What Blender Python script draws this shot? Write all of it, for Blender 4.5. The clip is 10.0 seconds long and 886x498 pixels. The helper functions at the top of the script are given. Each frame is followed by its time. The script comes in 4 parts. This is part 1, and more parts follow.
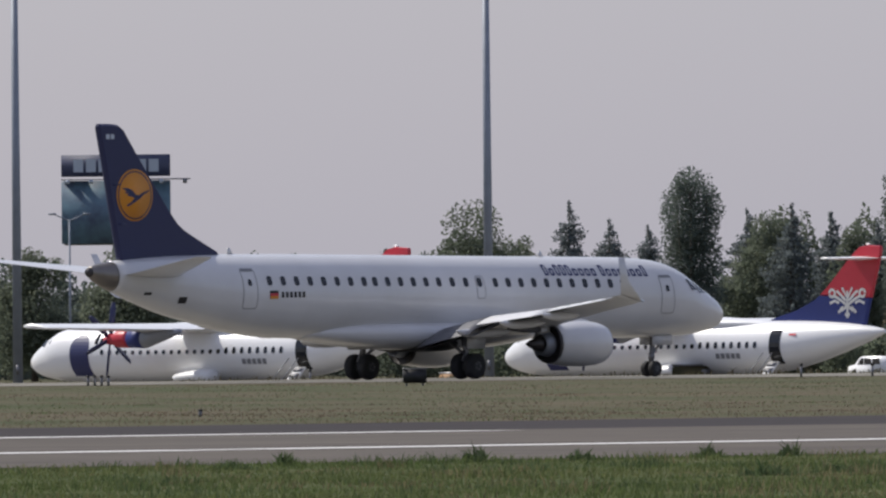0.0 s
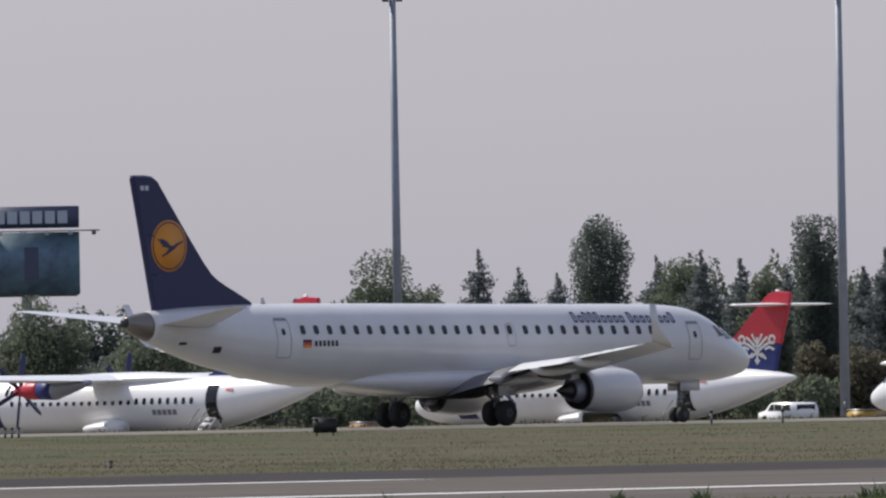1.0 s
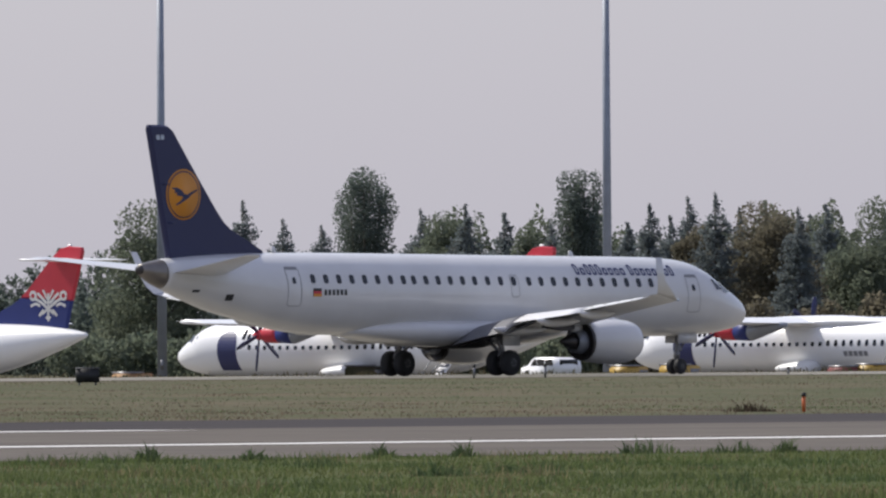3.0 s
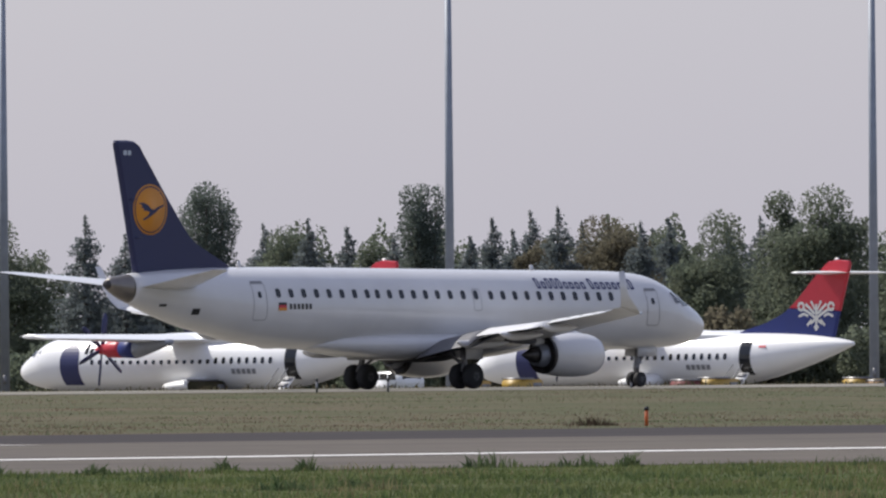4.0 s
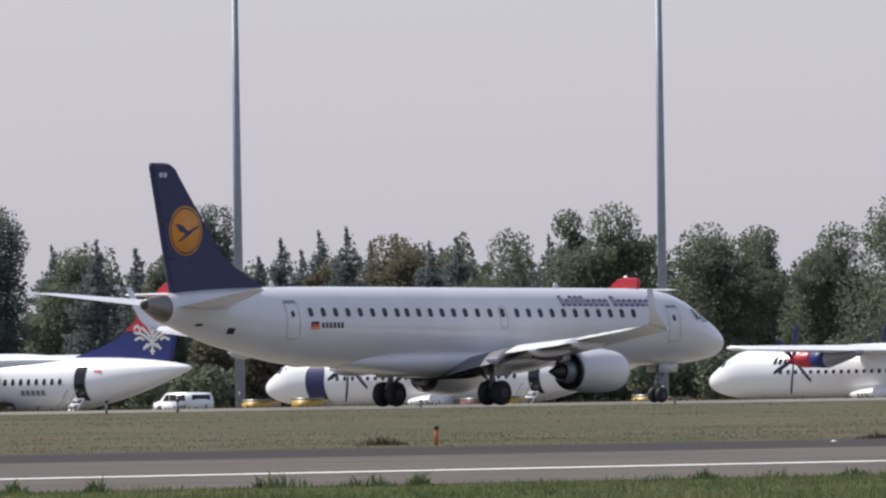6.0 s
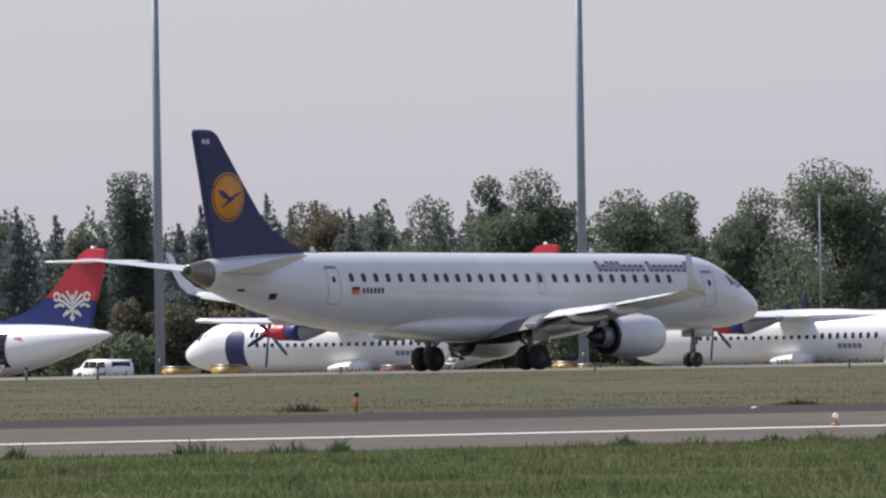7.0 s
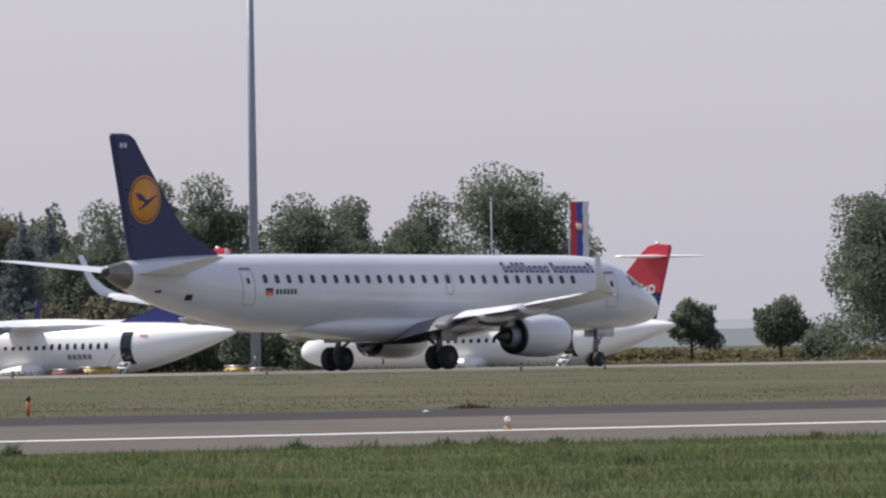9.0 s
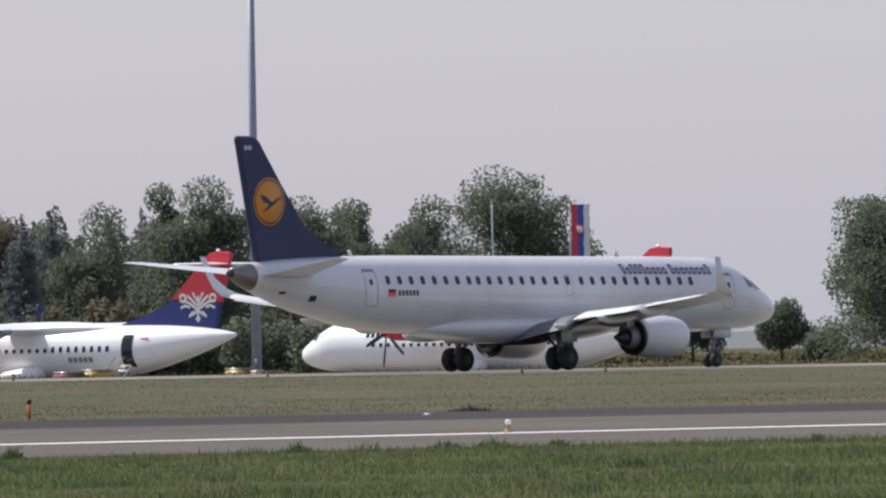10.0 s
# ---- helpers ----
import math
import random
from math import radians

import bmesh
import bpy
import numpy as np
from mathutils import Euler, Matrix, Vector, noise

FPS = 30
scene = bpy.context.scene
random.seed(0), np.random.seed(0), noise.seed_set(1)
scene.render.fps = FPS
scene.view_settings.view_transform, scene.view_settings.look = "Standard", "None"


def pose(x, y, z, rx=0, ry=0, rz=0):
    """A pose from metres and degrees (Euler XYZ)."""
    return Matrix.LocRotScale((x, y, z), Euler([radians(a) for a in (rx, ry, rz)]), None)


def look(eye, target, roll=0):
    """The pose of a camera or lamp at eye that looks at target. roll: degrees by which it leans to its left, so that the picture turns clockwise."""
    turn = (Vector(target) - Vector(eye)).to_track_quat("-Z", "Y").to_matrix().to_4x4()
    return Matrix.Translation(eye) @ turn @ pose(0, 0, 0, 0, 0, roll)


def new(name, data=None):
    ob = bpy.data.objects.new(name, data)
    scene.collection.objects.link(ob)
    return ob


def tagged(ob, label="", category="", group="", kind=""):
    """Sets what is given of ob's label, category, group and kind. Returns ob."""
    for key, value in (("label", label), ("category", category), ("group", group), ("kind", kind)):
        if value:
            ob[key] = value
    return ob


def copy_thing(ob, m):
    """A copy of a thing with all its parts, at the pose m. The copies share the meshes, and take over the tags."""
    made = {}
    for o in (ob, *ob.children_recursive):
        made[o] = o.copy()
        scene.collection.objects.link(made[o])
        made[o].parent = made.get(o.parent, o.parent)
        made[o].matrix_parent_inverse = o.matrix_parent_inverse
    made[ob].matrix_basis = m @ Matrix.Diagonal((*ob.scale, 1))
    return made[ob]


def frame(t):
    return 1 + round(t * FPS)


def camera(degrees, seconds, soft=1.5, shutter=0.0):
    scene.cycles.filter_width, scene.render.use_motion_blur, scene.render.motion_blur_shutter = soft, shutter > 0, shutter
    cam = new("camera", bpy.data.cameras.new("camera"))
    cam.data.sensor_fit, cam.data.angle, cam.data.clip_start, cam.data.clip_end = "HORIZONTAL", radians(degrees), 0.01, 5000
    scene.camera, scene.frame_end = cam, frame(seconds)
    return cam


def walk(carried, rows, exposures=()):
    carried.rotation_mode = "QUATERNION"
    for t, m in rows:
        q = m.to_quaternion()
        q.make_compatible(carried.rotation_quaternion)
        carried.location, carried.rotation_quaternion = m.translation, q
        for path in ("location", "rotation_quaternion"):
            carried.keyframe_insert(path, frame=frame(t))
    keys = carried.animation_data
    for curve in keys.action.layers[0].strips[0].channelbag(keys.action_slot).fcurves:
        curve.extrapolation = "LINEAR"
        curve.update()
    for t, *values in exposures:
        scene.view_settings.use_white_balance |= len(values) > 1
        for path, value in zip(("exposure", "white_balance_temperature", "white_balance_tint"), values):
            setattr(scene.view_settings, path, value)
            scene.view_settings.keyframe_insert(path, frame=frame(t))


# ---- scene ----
# A regional jet taxis past parked turboprops, seen through a long lens from a standing viewer's height.
YAW = 0.86167                      # heading of runway, taxiway and jet, from the x axis
ALONG = Vector((math.cos(YAW), math.sin(YAW), 0.0))
ACROSS = Vector((-math.sin(YAW), math.cos(YAW), 0.0))
EYE = (0.0, 0.0, 1.319)

cam = camera(2.8182, 10.0, soft=2.35)
AIM = [  # seconds, pan to the right, tilt up, roll (degrees)
    (0.0, -1.7977, 0.3105, -0.585), (0.5, -1.6059, 0.3745, -0.830), (1.0, -1.5068, 0.4628, -1.020),
    (1.5, -1.2614, 0.4268, -1.000), (2.0, -1.0673, 0.2969, -0.866), (2.2, -0.9293, 0.2818, -0.785),
    (3.3, -0.6531, 0.3133, -0.200), (3.5, -0.4453, 0.3200, -0.250), (4.0, -0.2576, 0.3445, -0.449),
    (4.5, -0.1707, 0.3500, -0.500), (5.0, 0.0624, 0.2572, -0.566), (5.5, 0.2869, 0.2850, -0.677),
    (6.0, 0.4154, 0.4001, -0.837), (6.2, 0.4852, 0.4026, -0.832), (7.3, 0.7851, 0.2648, -0.853),
    (7.5, 0.9160, 0.2751, -0.796), (8.0, 1.3308, 0.2746, -0.806), (8.5, 1.5692, 0.2865, -0.996),
    (9.0, 1.7129, 0.2862, -0.952), (9.5, 1.7761, 0.2851, -1.082), (10.0, 1.7102, 0.2953, -0.958),
]


def aimed(pan, tilt, roll):
    p, t = radians(pan), radians(tilt)
    way = Vector((math.sin(p) * math.cos(t), math.cos(p) * math.cos(t), math.sin(t)))
    return look(EYE, Vector(EYE) + way * 100.0, roll)


walk(cam, [(t, aimed(p, e, r)) for t, p, e, r in AIM],
     exposures=[(0.0, -0.24, 6500, 10), (0.6, -0.13, 6500, 10), (1.0, -0.20, 6500, 10), (2.0, -0.15, 6500, 10), (3.5, 0.0, 6500, 10), (4.5, -0.04, 6500, 10), (5.5, 0.06, 6500, 10), (10.0, 0.06, 6500, 10)])

# ---- light: hazy sun high behind the scene, pale sky ----
SUN_DIR = Vector((-0.66, 0.44, 0.92)).normalized()
world = bpy.data.worlds.new("sky")
scene.world = world
world.use_nodes = True
wn, wl = world.node_tree.nodes, world.node_tree.links
sky = wn.new("ShaderNodeTexSky")
sky.sky_type, sky.sun_disc = "NISHITA", False
sky.sun_elevation = math.asin(SUN_DIR.z)
sky.sun_rotation = math.atan2(SUN_DIR.x, SUN_DIR.y)
sky.air_density, sky.dust_density, sky.ozone_density = 1.2, 1.0, 2.0
haze = wn.new("ShaderNodeMix")
haze.data_type = "RGBA"
haze.inputs[0].default_value = 0.50
haze.inputs[7].default_value = (5.84, 6.05, 8.38, 1.0)
wl.new(sky.outputs[0], haze.inputs[6])
wl.new(haze.outputs[2], wn["Background"].inputs[0])
wn["Background"].inputs[1].default_value = 0.104
sun = new("sun", bpy.data.lights.new("sun", "SUN"))
sun.data.energy, sun.data.angle, sun.data.color = 5.0, radians(1.0), (1.0, 0.95, 0.87)
sun.matrix_world = look(SUN_DIR * 200.0, (0, 0, 0))


# ---- materials ----
def material(name, colour, rough=0.6, metal=0.0, grain=0.0, scale=4.0, tint=None, bump=0.0, coat=0.0, spots=0.0, translucent=0.0, leafy=False, matt=False):
    """colour varied towards tint by two scales of noise, with fine relief."""
    m = bpy.data.materials.new(name)
    m.use_nodes = True
    n, l = m.node_tree.nodes, m.node_tree.links
    b = n["Principled BSDF"]
    b.inputs["Roughness"].default_value, b.inputs["Metallic"].default_value = rough, metal
    b.inputs["Coat Weight"].default_value = coat
    b.inputs["Coat Roughness"].default_value = 0.08
    if leafy or matt:
        b.inputs["Specular IOR Level"].default_value = 0.04
    colour = (*colour, 1.0)
    if grain <= 0.0:
        b.inputs["Base Color"].default_value = colour
        return m
    co = n.new("ShaderNodeTexCoord")
    big, fine = n.new("ShaderNodeTexNoise"), n.new("ShaderNodeTexNoise")
    big.inputs["Scale"].default_value, big.inputs["Detail"].default_value = scale * 0.12, 3.0
    fine.inputs["Scale"].default_value, fine.inputs["Detail"].default_value = scale, 5.0
    for x in (big, fine):
        l.new(co.outputs["Object"], x.inputs["Vector"])
    add = n.new("ShaderNodeMath")
    add.operation = "ADD"
    l.new(big.outputs["Fac"], add.inputs[0])
    l.new(fine.outputs["Fac"], add.inputs[1])
    span = n.new("ShaderNodeMapRange")
    span.inputs[1].default_value, span.inputs[2].default_value = 0.72, 1.28
    span.inputs[3].default_value, span.inputs[4].default_value = 0.0, grain
    l.new(add.outputs[0], span.inputs[0])
    amount = span.outputs[0]
    if leafy:
        isle = n.new("ShaderNodeNewGeometry")
        mix0 = n.new("ShaderNodeMath")
        mix0.operation = "MULTIPLY_ADD"
        l.new(isle.outputs["Random Per Island"], mix0.inputs[0])
        mix0.inputs[1].default_value = 0.35
        l.new(amount, mix0.inputs[2])
        amount = mix0.outputs[0]
    mix = n.new("ShaderNodeMix")
    mix.data_type = "RGBA"
    mix.inputs[6].default_value = colour
    mix.inputs[7].default_value = (*(tint or tuple(c * 0.6 for c in colour[:3])), 1.0)
    l.new(amount, mix.inputs[0])
    l.new(mix.outputs[2], b.inputs["Base Color"])
    if bump:
        bp = n.new("ShaderNodeBump")
        bp.inputs["Strength"].default_value, bp.inputs["Distance"].default_value = bump, 0.02
        l.new(fine.outputs["Fac"], bp.inputs["Height"])
        l.new(bp.outputs[0], b.inputs["Normal"])
    if translucent:
        tr = n.new("ShaderNodeBsdfTranslucent")
        ms = n.new("ShaderNodeMixShader")
        ms.inputs[0].default_value = translucent
        l.new(mix.outputs[2], tr.inputs["Color"])
        l.new(b.outputs[0], ms.inputs[1])
        l.new(tr.outputs[0], ms.inputs[2])
        l.new(ms.outputs[0], n["Material Output"].inputs["Surface"])
    return m


WHITE = material("white_paint", (0.61, 0.606, 0.604), 0.32, grain=0.6, scale=0.6, tint=(0.50, 0.492, 0.484), coat=0.6)
ATR_WHITE = material("turboprop_white", (0.82, 0.82, 0.82), 0.35, grain=0.3, scale=1.5, tint=(0.70, 0.70, 0.69), coat=0.3)
WING_GREY = material("wing_paint", (0.66, 0.66, 0.66), 0.35, grain=0.4, scale=1.2, tint=(0.46, 0.46, 0.45))
# dark grey that holds the shade on and under the flaps
FLAP_SHADE_GREY = material("flap_shade_grey", (0.12, 0.12, 0.13), 0.5, grain=0.5, scale=1.5, tint=(0.075, 0.075, 0.085))
FIN_BLUE = material("fin_blue", (0.013, 0.017, 0.068), 0.5, grain=0.3, scale=1.0, tint=(0.017, 0.022, 0.082))
AMBER = material("amber_paint", (0.62, 0.24, 0.012), 0.4, grain=0.2, scale=2.0)
CONE_METAL = material("tailcone_metal", (0.23, 0.21, 0.19), 0.38, 0.8, grain=0.5, scale=2.0)
DARK_METAL = material("hot_metal", (0.07, 0.065, 0.065), 0.45, 0.7, grain=0.5, scale=3.0)
GREY_METAL = material("core_metal", (0.30, 0.32, 0.37), 0.5, 0.5, grain=0.4, scale=3.0)
STRUT = material("strut_metal", (0.22, 0.22, 0.23), 0.45, 0.5, grain=0.5, scale=5.0)
RUBBER = material("tyre_rubber", (0.018, 0.018, 0.020), 0.8, grain=0.5, scale=8.0, tint=(0.035, 0.034, 0.033))
RIM = material("wheel_rim", (0.05, 0.05, 0.052), 0.6, 0.2)
PANE = material("dark_pane", (0.012, 0.014, 0.018), 0.12)
SEAM = material("door_seam", (0.22, 0.22, 0.23), 0.6)
NAVY = material("navy_lettering", (0.02, 0.025, 0.10), 0.5)
SCRIPT = material("script_paint", (0.014, 0.015, 0.022), 0.8, matt=True)
NAVY_BLACK = material("propeller_paint", (0.022, 0.028, 0.085), 0.5)
BLACK = material("black_paint", (0.015, 0.015, 0.016), 0.6)
RED = material("red_paint", (0.55, 0.03, 0.05), 0.4, grain=0.25, scale=1.5)
BLUE = material("blue_paint", (0.016, 0.03, 0.17), 0.5, grain=0.25, scale=1.5)
YELLOW = material("yellow_paint", (0.42, 0.27, 0.05), 0.5, grain=0.4, scale=2.0)
ORANGE = material("orange_plastic", (0.62, 0.13, 0.03), 0.5, grain=0.3, scale=6.0)
TAN = material("faded_orange", (0.36, 0.21, 0.10), 0.7, grain=0.5, scale=2.0)
DARK_RED = material("dull_red", (0.17, 0.045, 0.045), 0.7, grain=0.5, scale=2.0)
MAST = material("galvanised_steel", (0.26, 0.29, 0.34), 0.55, 0.2, grain=0.5, scale=1.5)
ASPHALT = material("runway_asphalt", (0.132, 0.117, 0.102), 0.95, grain=0.9, scale=0.9, tint=(0.090, 0.081, 0.074), bump=0.3, matt=True)
DARK_ASPHALT = material("shoulder_asphalt", (0.058, 0.052, 0.052), 0.95, grain=0.8, scale=0.8, tint=(0.045, 0.041, 0.043), bump=0.3, matt=True)
CONCRETE = material("taxiway_concrete", (0.24, 0.225, 0.195), 0.9, grain=0.9, scale=0.6, tint=(0.17, 0.16, 0.14), bump=0.2, matt=True)
LINE = material("marking_paint", (0.74, 0.73, 0.70), 0.7, grain=0.5, scale=1.2, tint=(0.45, 0.44, 0.42))
GRASS = material("field_grass", (0.058, 0.074, 0.036), 0.95, grain=1.0, scale=0.45, tint=(0.122, 0.098, 0.070), bump=0.6, matt=True)
MEADOW = material("near_grass", (0.046, 0.066, 0.022), 0.95, grain=1.0, scale=0.9, tint=(0.090, 0.094, 0.042), bump=0.6, matt=True)
BLADES = material("grass_blades", (0.072, 0.116, 0.038), 0.85, grain=0.7, scale=0.5, tint=(0.148, 0.156, 0.068), translucent=0.5, leafy=True)
WEED = material("weed_leaves", (0.058, 0.095, 0.040), 0.8, grain=0.6, scale=3.0, tint=(0.120, 0.145, 0.075), translucent=0.4, leafy=True)
DRY = material("dry_blades", (0.070, 0.076, 0.040), 0.9, grain=0.9, scale=0.5, tint=(0.115, 0.094, 0.062), translucent=0.4, leafy=True)
BROWN_WEED = material("withered_leaves", (0.060, 0.048, 0.034), 0.9, grain=0.6, scale=3.0, tint=(0.095, 0.070, 0.050), translucent=0.3, leafy=True)
TUSSOCK_GREEN = material("green_tussock", (0.092, 0.125, 0.062), 0.9, grain=0.6, scale=0.3, tint=(0.140, 0.155, 0.085), translucent=0.6, leafy=True)
TUSSOCK_BROWN = material("brown_tussock", (0.130, 0.108, 0.078), 0.9, grain=0.6, scale=0.3, tint=(0.190, 0.150, 0.112), translucent=0.6, leafy=True)
STRAW = material("straw", (0.150, 0.135, 0.070), 0.9, grain=0.6, scale=0.5, tint=(0.220, 0.190, 0.110), translucent=0.5, leafy=True)
BARK = material("bark", (0.10, 0.08, 0.06), 0.9, grain=0.7, scale=6.0, bump=0.5)
# distance haze is put into these leaf colours, paler and bluer than foliage
LEAF = material("broad_leaves", (0.140, 0.172, 0.122), 0.8, grain=0.6, scale=0.5, tint=(0.195, 0.210, 0.155), translucent=0.55, leafy=True)
LEAF_YELLOW = material("turning_leaves", (0.142, 0.136, 0.098), 0.7, grain=0.6, scale=0.6, tint=(0.190, 0.166, 0.118), translucent=0.55, leafy=True)
LEAF_DARK = material("poplar_leaves", (0.124, 0.155, 0.135), 0.8, grain=0.6, scale=0.5, tint=(0.165, 0.190, 0.158), translucent=0.55, leafy=True)
NEEDLE = material("needles", (0.150, 0.178, 0.180), 0.8, grain=0.6, scale=0.8, tint=(0.195, 0.218, 0.215), translucent=0.55, leafy=True)
SCREEN = material("billboard_print", (0.062, 0.078, 0.140), 0.5, grain=1.0, scale=1.3, tint=(0.14, 0.24, 0.31))
PANEL = material("billboard_header", (0.075, 0.085, 0.150), 0.5, grain=0.5, scale=1.5)
PALE = material("pale_lettering", (0.45, 0.50, 0.56), 0.5)
FLAG_BLUE = material("flag_blue", (0.05, 0.09, 0.36), 0.8, grain=0.3, scale=2.0)


# ---- building helpers ----
def part(name, bm, mat, parent=None, label="", smooth=True, m=None):
    """Links a bmesh as one mesh object, under a thing or part when given."""
    me = bpy.data.meshes.new(name)
    bm.normal_update()
    bm.to_mesh(me)
    bm.free()
    if smooth:
        for f in me.polygons:
            f.use_smooth = True
    for x in (mat if isinstance(mat, (list, tuple)) else [mat]):
        me.materials.append(x)
    ob = new(name, me)
    if parent is not None:
        ob.parent = parent
    if m is not None:
        ob.matrix_basis = m
    if label:
        tagged(ob, label)
    return ob


def again(ob, m, parent):
    """Another piece on the same mesh."""
    o = new(ob.name.split(".")[0], ob.data)
    o.parent, o.matrix_basis = parent, m
    return o


def from_arrays(name, verts, faces, mat, parent=None):
    me = bpy.data.meshes.new(name)
    me.from_pydata([tuple(v) for v in verts], [], [tuple(f) for f in faces])
    me.materials.append(mat)
    ob = new(name, me)
    if parent is not None:
        ob.parent = parent
    return ob


def loft(rings, cap=True):
    bm = bmesh.new()
    rows = [[bm.verts.new(v) for v in r] for r in rings]
    k = len(rows[0])
    for a, b in zip(rows, rows[1:]):
        for i in range(k):
            bm.faces.new((a[i], a[(i + 1) % k], b[(i + 1) % k], b[i]))
    if cap:
        bm.faces.new(rows[0])
        bm.faces.new(list(reversed(rows[-1])))
    bmesh.ops.recalc_face_normals(bm, faces=bm.faces)
    return bm


def ring(x, top, bottom, half, k=40, y=0.0, power=1.0):
    c, h = (top + bottom) / 2, (top - bottom) / 2
    out = []
    for i in range(k):
        a = 2 * math.pi * i / k
        s, q = math.sin(a), math.cos(a)
        out.append((x, y + half * math.copysign(abs(s) ** power, s), c + h * math.copysign(abs(q) ** power, q)))
    return out


def blend(stations, steps):
    """Stations (x, ...) joined by smooth curves."""
    s = np.array(stations, float)
    out = []
    for i in range(len(s) - 1):
        p0, p1, p2, p3 = s[max(i - 1, 0)], s[i], s[i + 1], s[min(i + 2, len(s) - 1)]
        for j in range(steps):
            t = j / steps
            m1 = (p2 - p0) / max(abs(p2[0] - p0[0]), 1e-6) * abs(p2[0] - p1[0])
            m2 = (p3 - p1) / max(abs(p3[0] - p1[0]), 1e-6) * abs(p2[0] - p1[0])
            out.append((2 * t**3 - 3 * t**2 + 1) * p1 + (t**3 - 2 * t**2 + t) * m1 + (-2 * t**3 + 3 * t**2) * p2 + (t**3 - t**2) * m2)
    out.append(s[-1])
    return out


def foil(le, te, thick, n=12, camber=0.015):
    """A wing section from leading to trailing edge, as a ring."""
    le, te = Vector(le), Vector(te)
    c = te - le
    up = Vector((0, 0, 1))
    top, low = [], []
    for i in range(n + 1):
        u = 0.5 * (1 - math.cos(math.pi * i / n))
        t = 5 * thick * (0.2969 * math.sqrt(u) - 0.126 * u - 0.3516 * u * u + 0.2843 * u**3 - 0.1036 * u**4) * c.length
        cb = camber * 4 * u * (1 - u) * c.length
        top.append(le + c * u + up * (cb + t))
        low.append(le + c * u + up * (cb - t))
    return top + low[-2:0:-1]


def slab(profile, thick, axis="y"):
    """A flat outline in x and z with rounded thickness, thinner at its rim: fins and blades."""
    bm = bmesh.new()
    c = Vector((sum(p[0] for p in profile) / len(profile), 0, sum(p[1] for p in profile) / len(profile)))
    rims = []
    for side, inset in ((-0.5, 0.97), (-0.2, 1.0), (0.2, 1.0), (0.5, 0.97)):
        rims.append([bm.verts.new((c.x + (p[0] - c.x) * inset, side * thick, c.z + (p[1] - c.z) * inset)) for p in profile])
    k = len(profile)
    for a, b in zip(rims, rims[1:]):
        for i in range(k):
            bm.faces.new((a[i], a[(i + 1) % k], b[(i + 1) % k], b[i]))
    bm.faces.new(rims[0])
    bm.faces.new(list(reversed(rims[-1])))
    bmesh.ops.recalc_face_normals(bm, faces=bm.faces)
    return bm


def box(sx, sy, sz, x=0.0, y=0.0, z=0.0, bevel=0.0, bm=None):
    """A box with its base centre at (x, y, z)."""
    bm = bm or bmesh.new()
    made = bmesh.ops.create_cube(bm, size=1.0, matrix=Matrix.Translation((x, y, z + sz / 2)) @ Matrix.Diagonal((sx, sy, sz, 1)))
    if bevel:
        es = list({e for v in made["verts"] for e in v.link_edges})
        bmesh.ops.bevel(bm, geom=es, offset=bevel, segments=2, affect="EDGES")
    return bm


def rod(a, b, r0, r1=None, k=12, bm=None):
    bm = bm or bmesh.new()
    a, b = Vector(a), Vector(b)
    turn = (b - a).to_track_quat("Z", "Y").to_matrix().to_4x4()
    bmesh.ops.create_cone(bm, cap_ends=True, segments=k, radius1=r0, radius2=r0 if r1 is None else r1, depth=(b - a).length,
                          matrix=Matrix.Translation((a + b) / 2) @ turn)
    return bm


def lathe(profile, k=32, axis="x"):
    """Rings (along, radius) turned round an axis through the origin."""
    rings = []
    for s, r in profile:
        pts = []
        for i in range(k):
            a = 2 * math.pi * i / k
            u, v = r * math.cos(a), r * math.sin(a)
            pts.append((s, u, v) if axis == "x" else (u, s, v) if axis == "y" else (u, v, s))
        rings.append(pts)
    return loft(rings)


def rounded_plate(w, h, d, r, k=5):
    """A plate w by h in x and z with rounded corners, d thick in y, centred."""
    bm = bmesh.new()
    pts = []
    for cx, cz, a0 in ((w / 2 - r, h / 2 - r, 0), (-w / 2 + r, h / 2 - r, 90), (-w / 2 + r, -h / 2 + r, 180), (w / 2 - r, -h / 2 + r, 270)):
        for i in range(k):
            a = radians(a0 + 90 * i / (k - 1))
            pts.append((cx + r * math.cos(a), cz + r * math.sin(a)))
    f = [bm.verts.new((p[0], d / 2, p[1])) for p in pts]
    g = [bm.verts.new((p[0], -d / 2, p[1])) for p in pts]
    n = len(pts)
    for i in range(n):
        bm.faces.new((f[i], f[(i + 1) % n], g[(i + 1) % n], g[i]))
    bm.faces.new(f)
    bm.faces.new(list(reversed(g)))
    bmesh.ops.recalc_face_normals(bm, faces=bm.faces)
    return bm


def ribbon(points, wide):
    """A flat band of even width along a line in x and z."""
    bm = bmesh.new()
    p = [Vector((a, 0, b)) for a, b in points]
    sides = []
    for i in range(len(p)):
        d = (p[min(i + 1, len(p) - 1)] - p[max(i - 1, 0)]).normalized()
        o = Vector((-d.z, 0, d.x)) * wide / 2
        sides.append((bm.verts.new(p[i] + o), bm.verts.new(p[i] - o)))
    for a, b in zip(sides, sides[1:]):
        bm.faces.new((a[0], a[1], b[1], b[0]))
    return bm


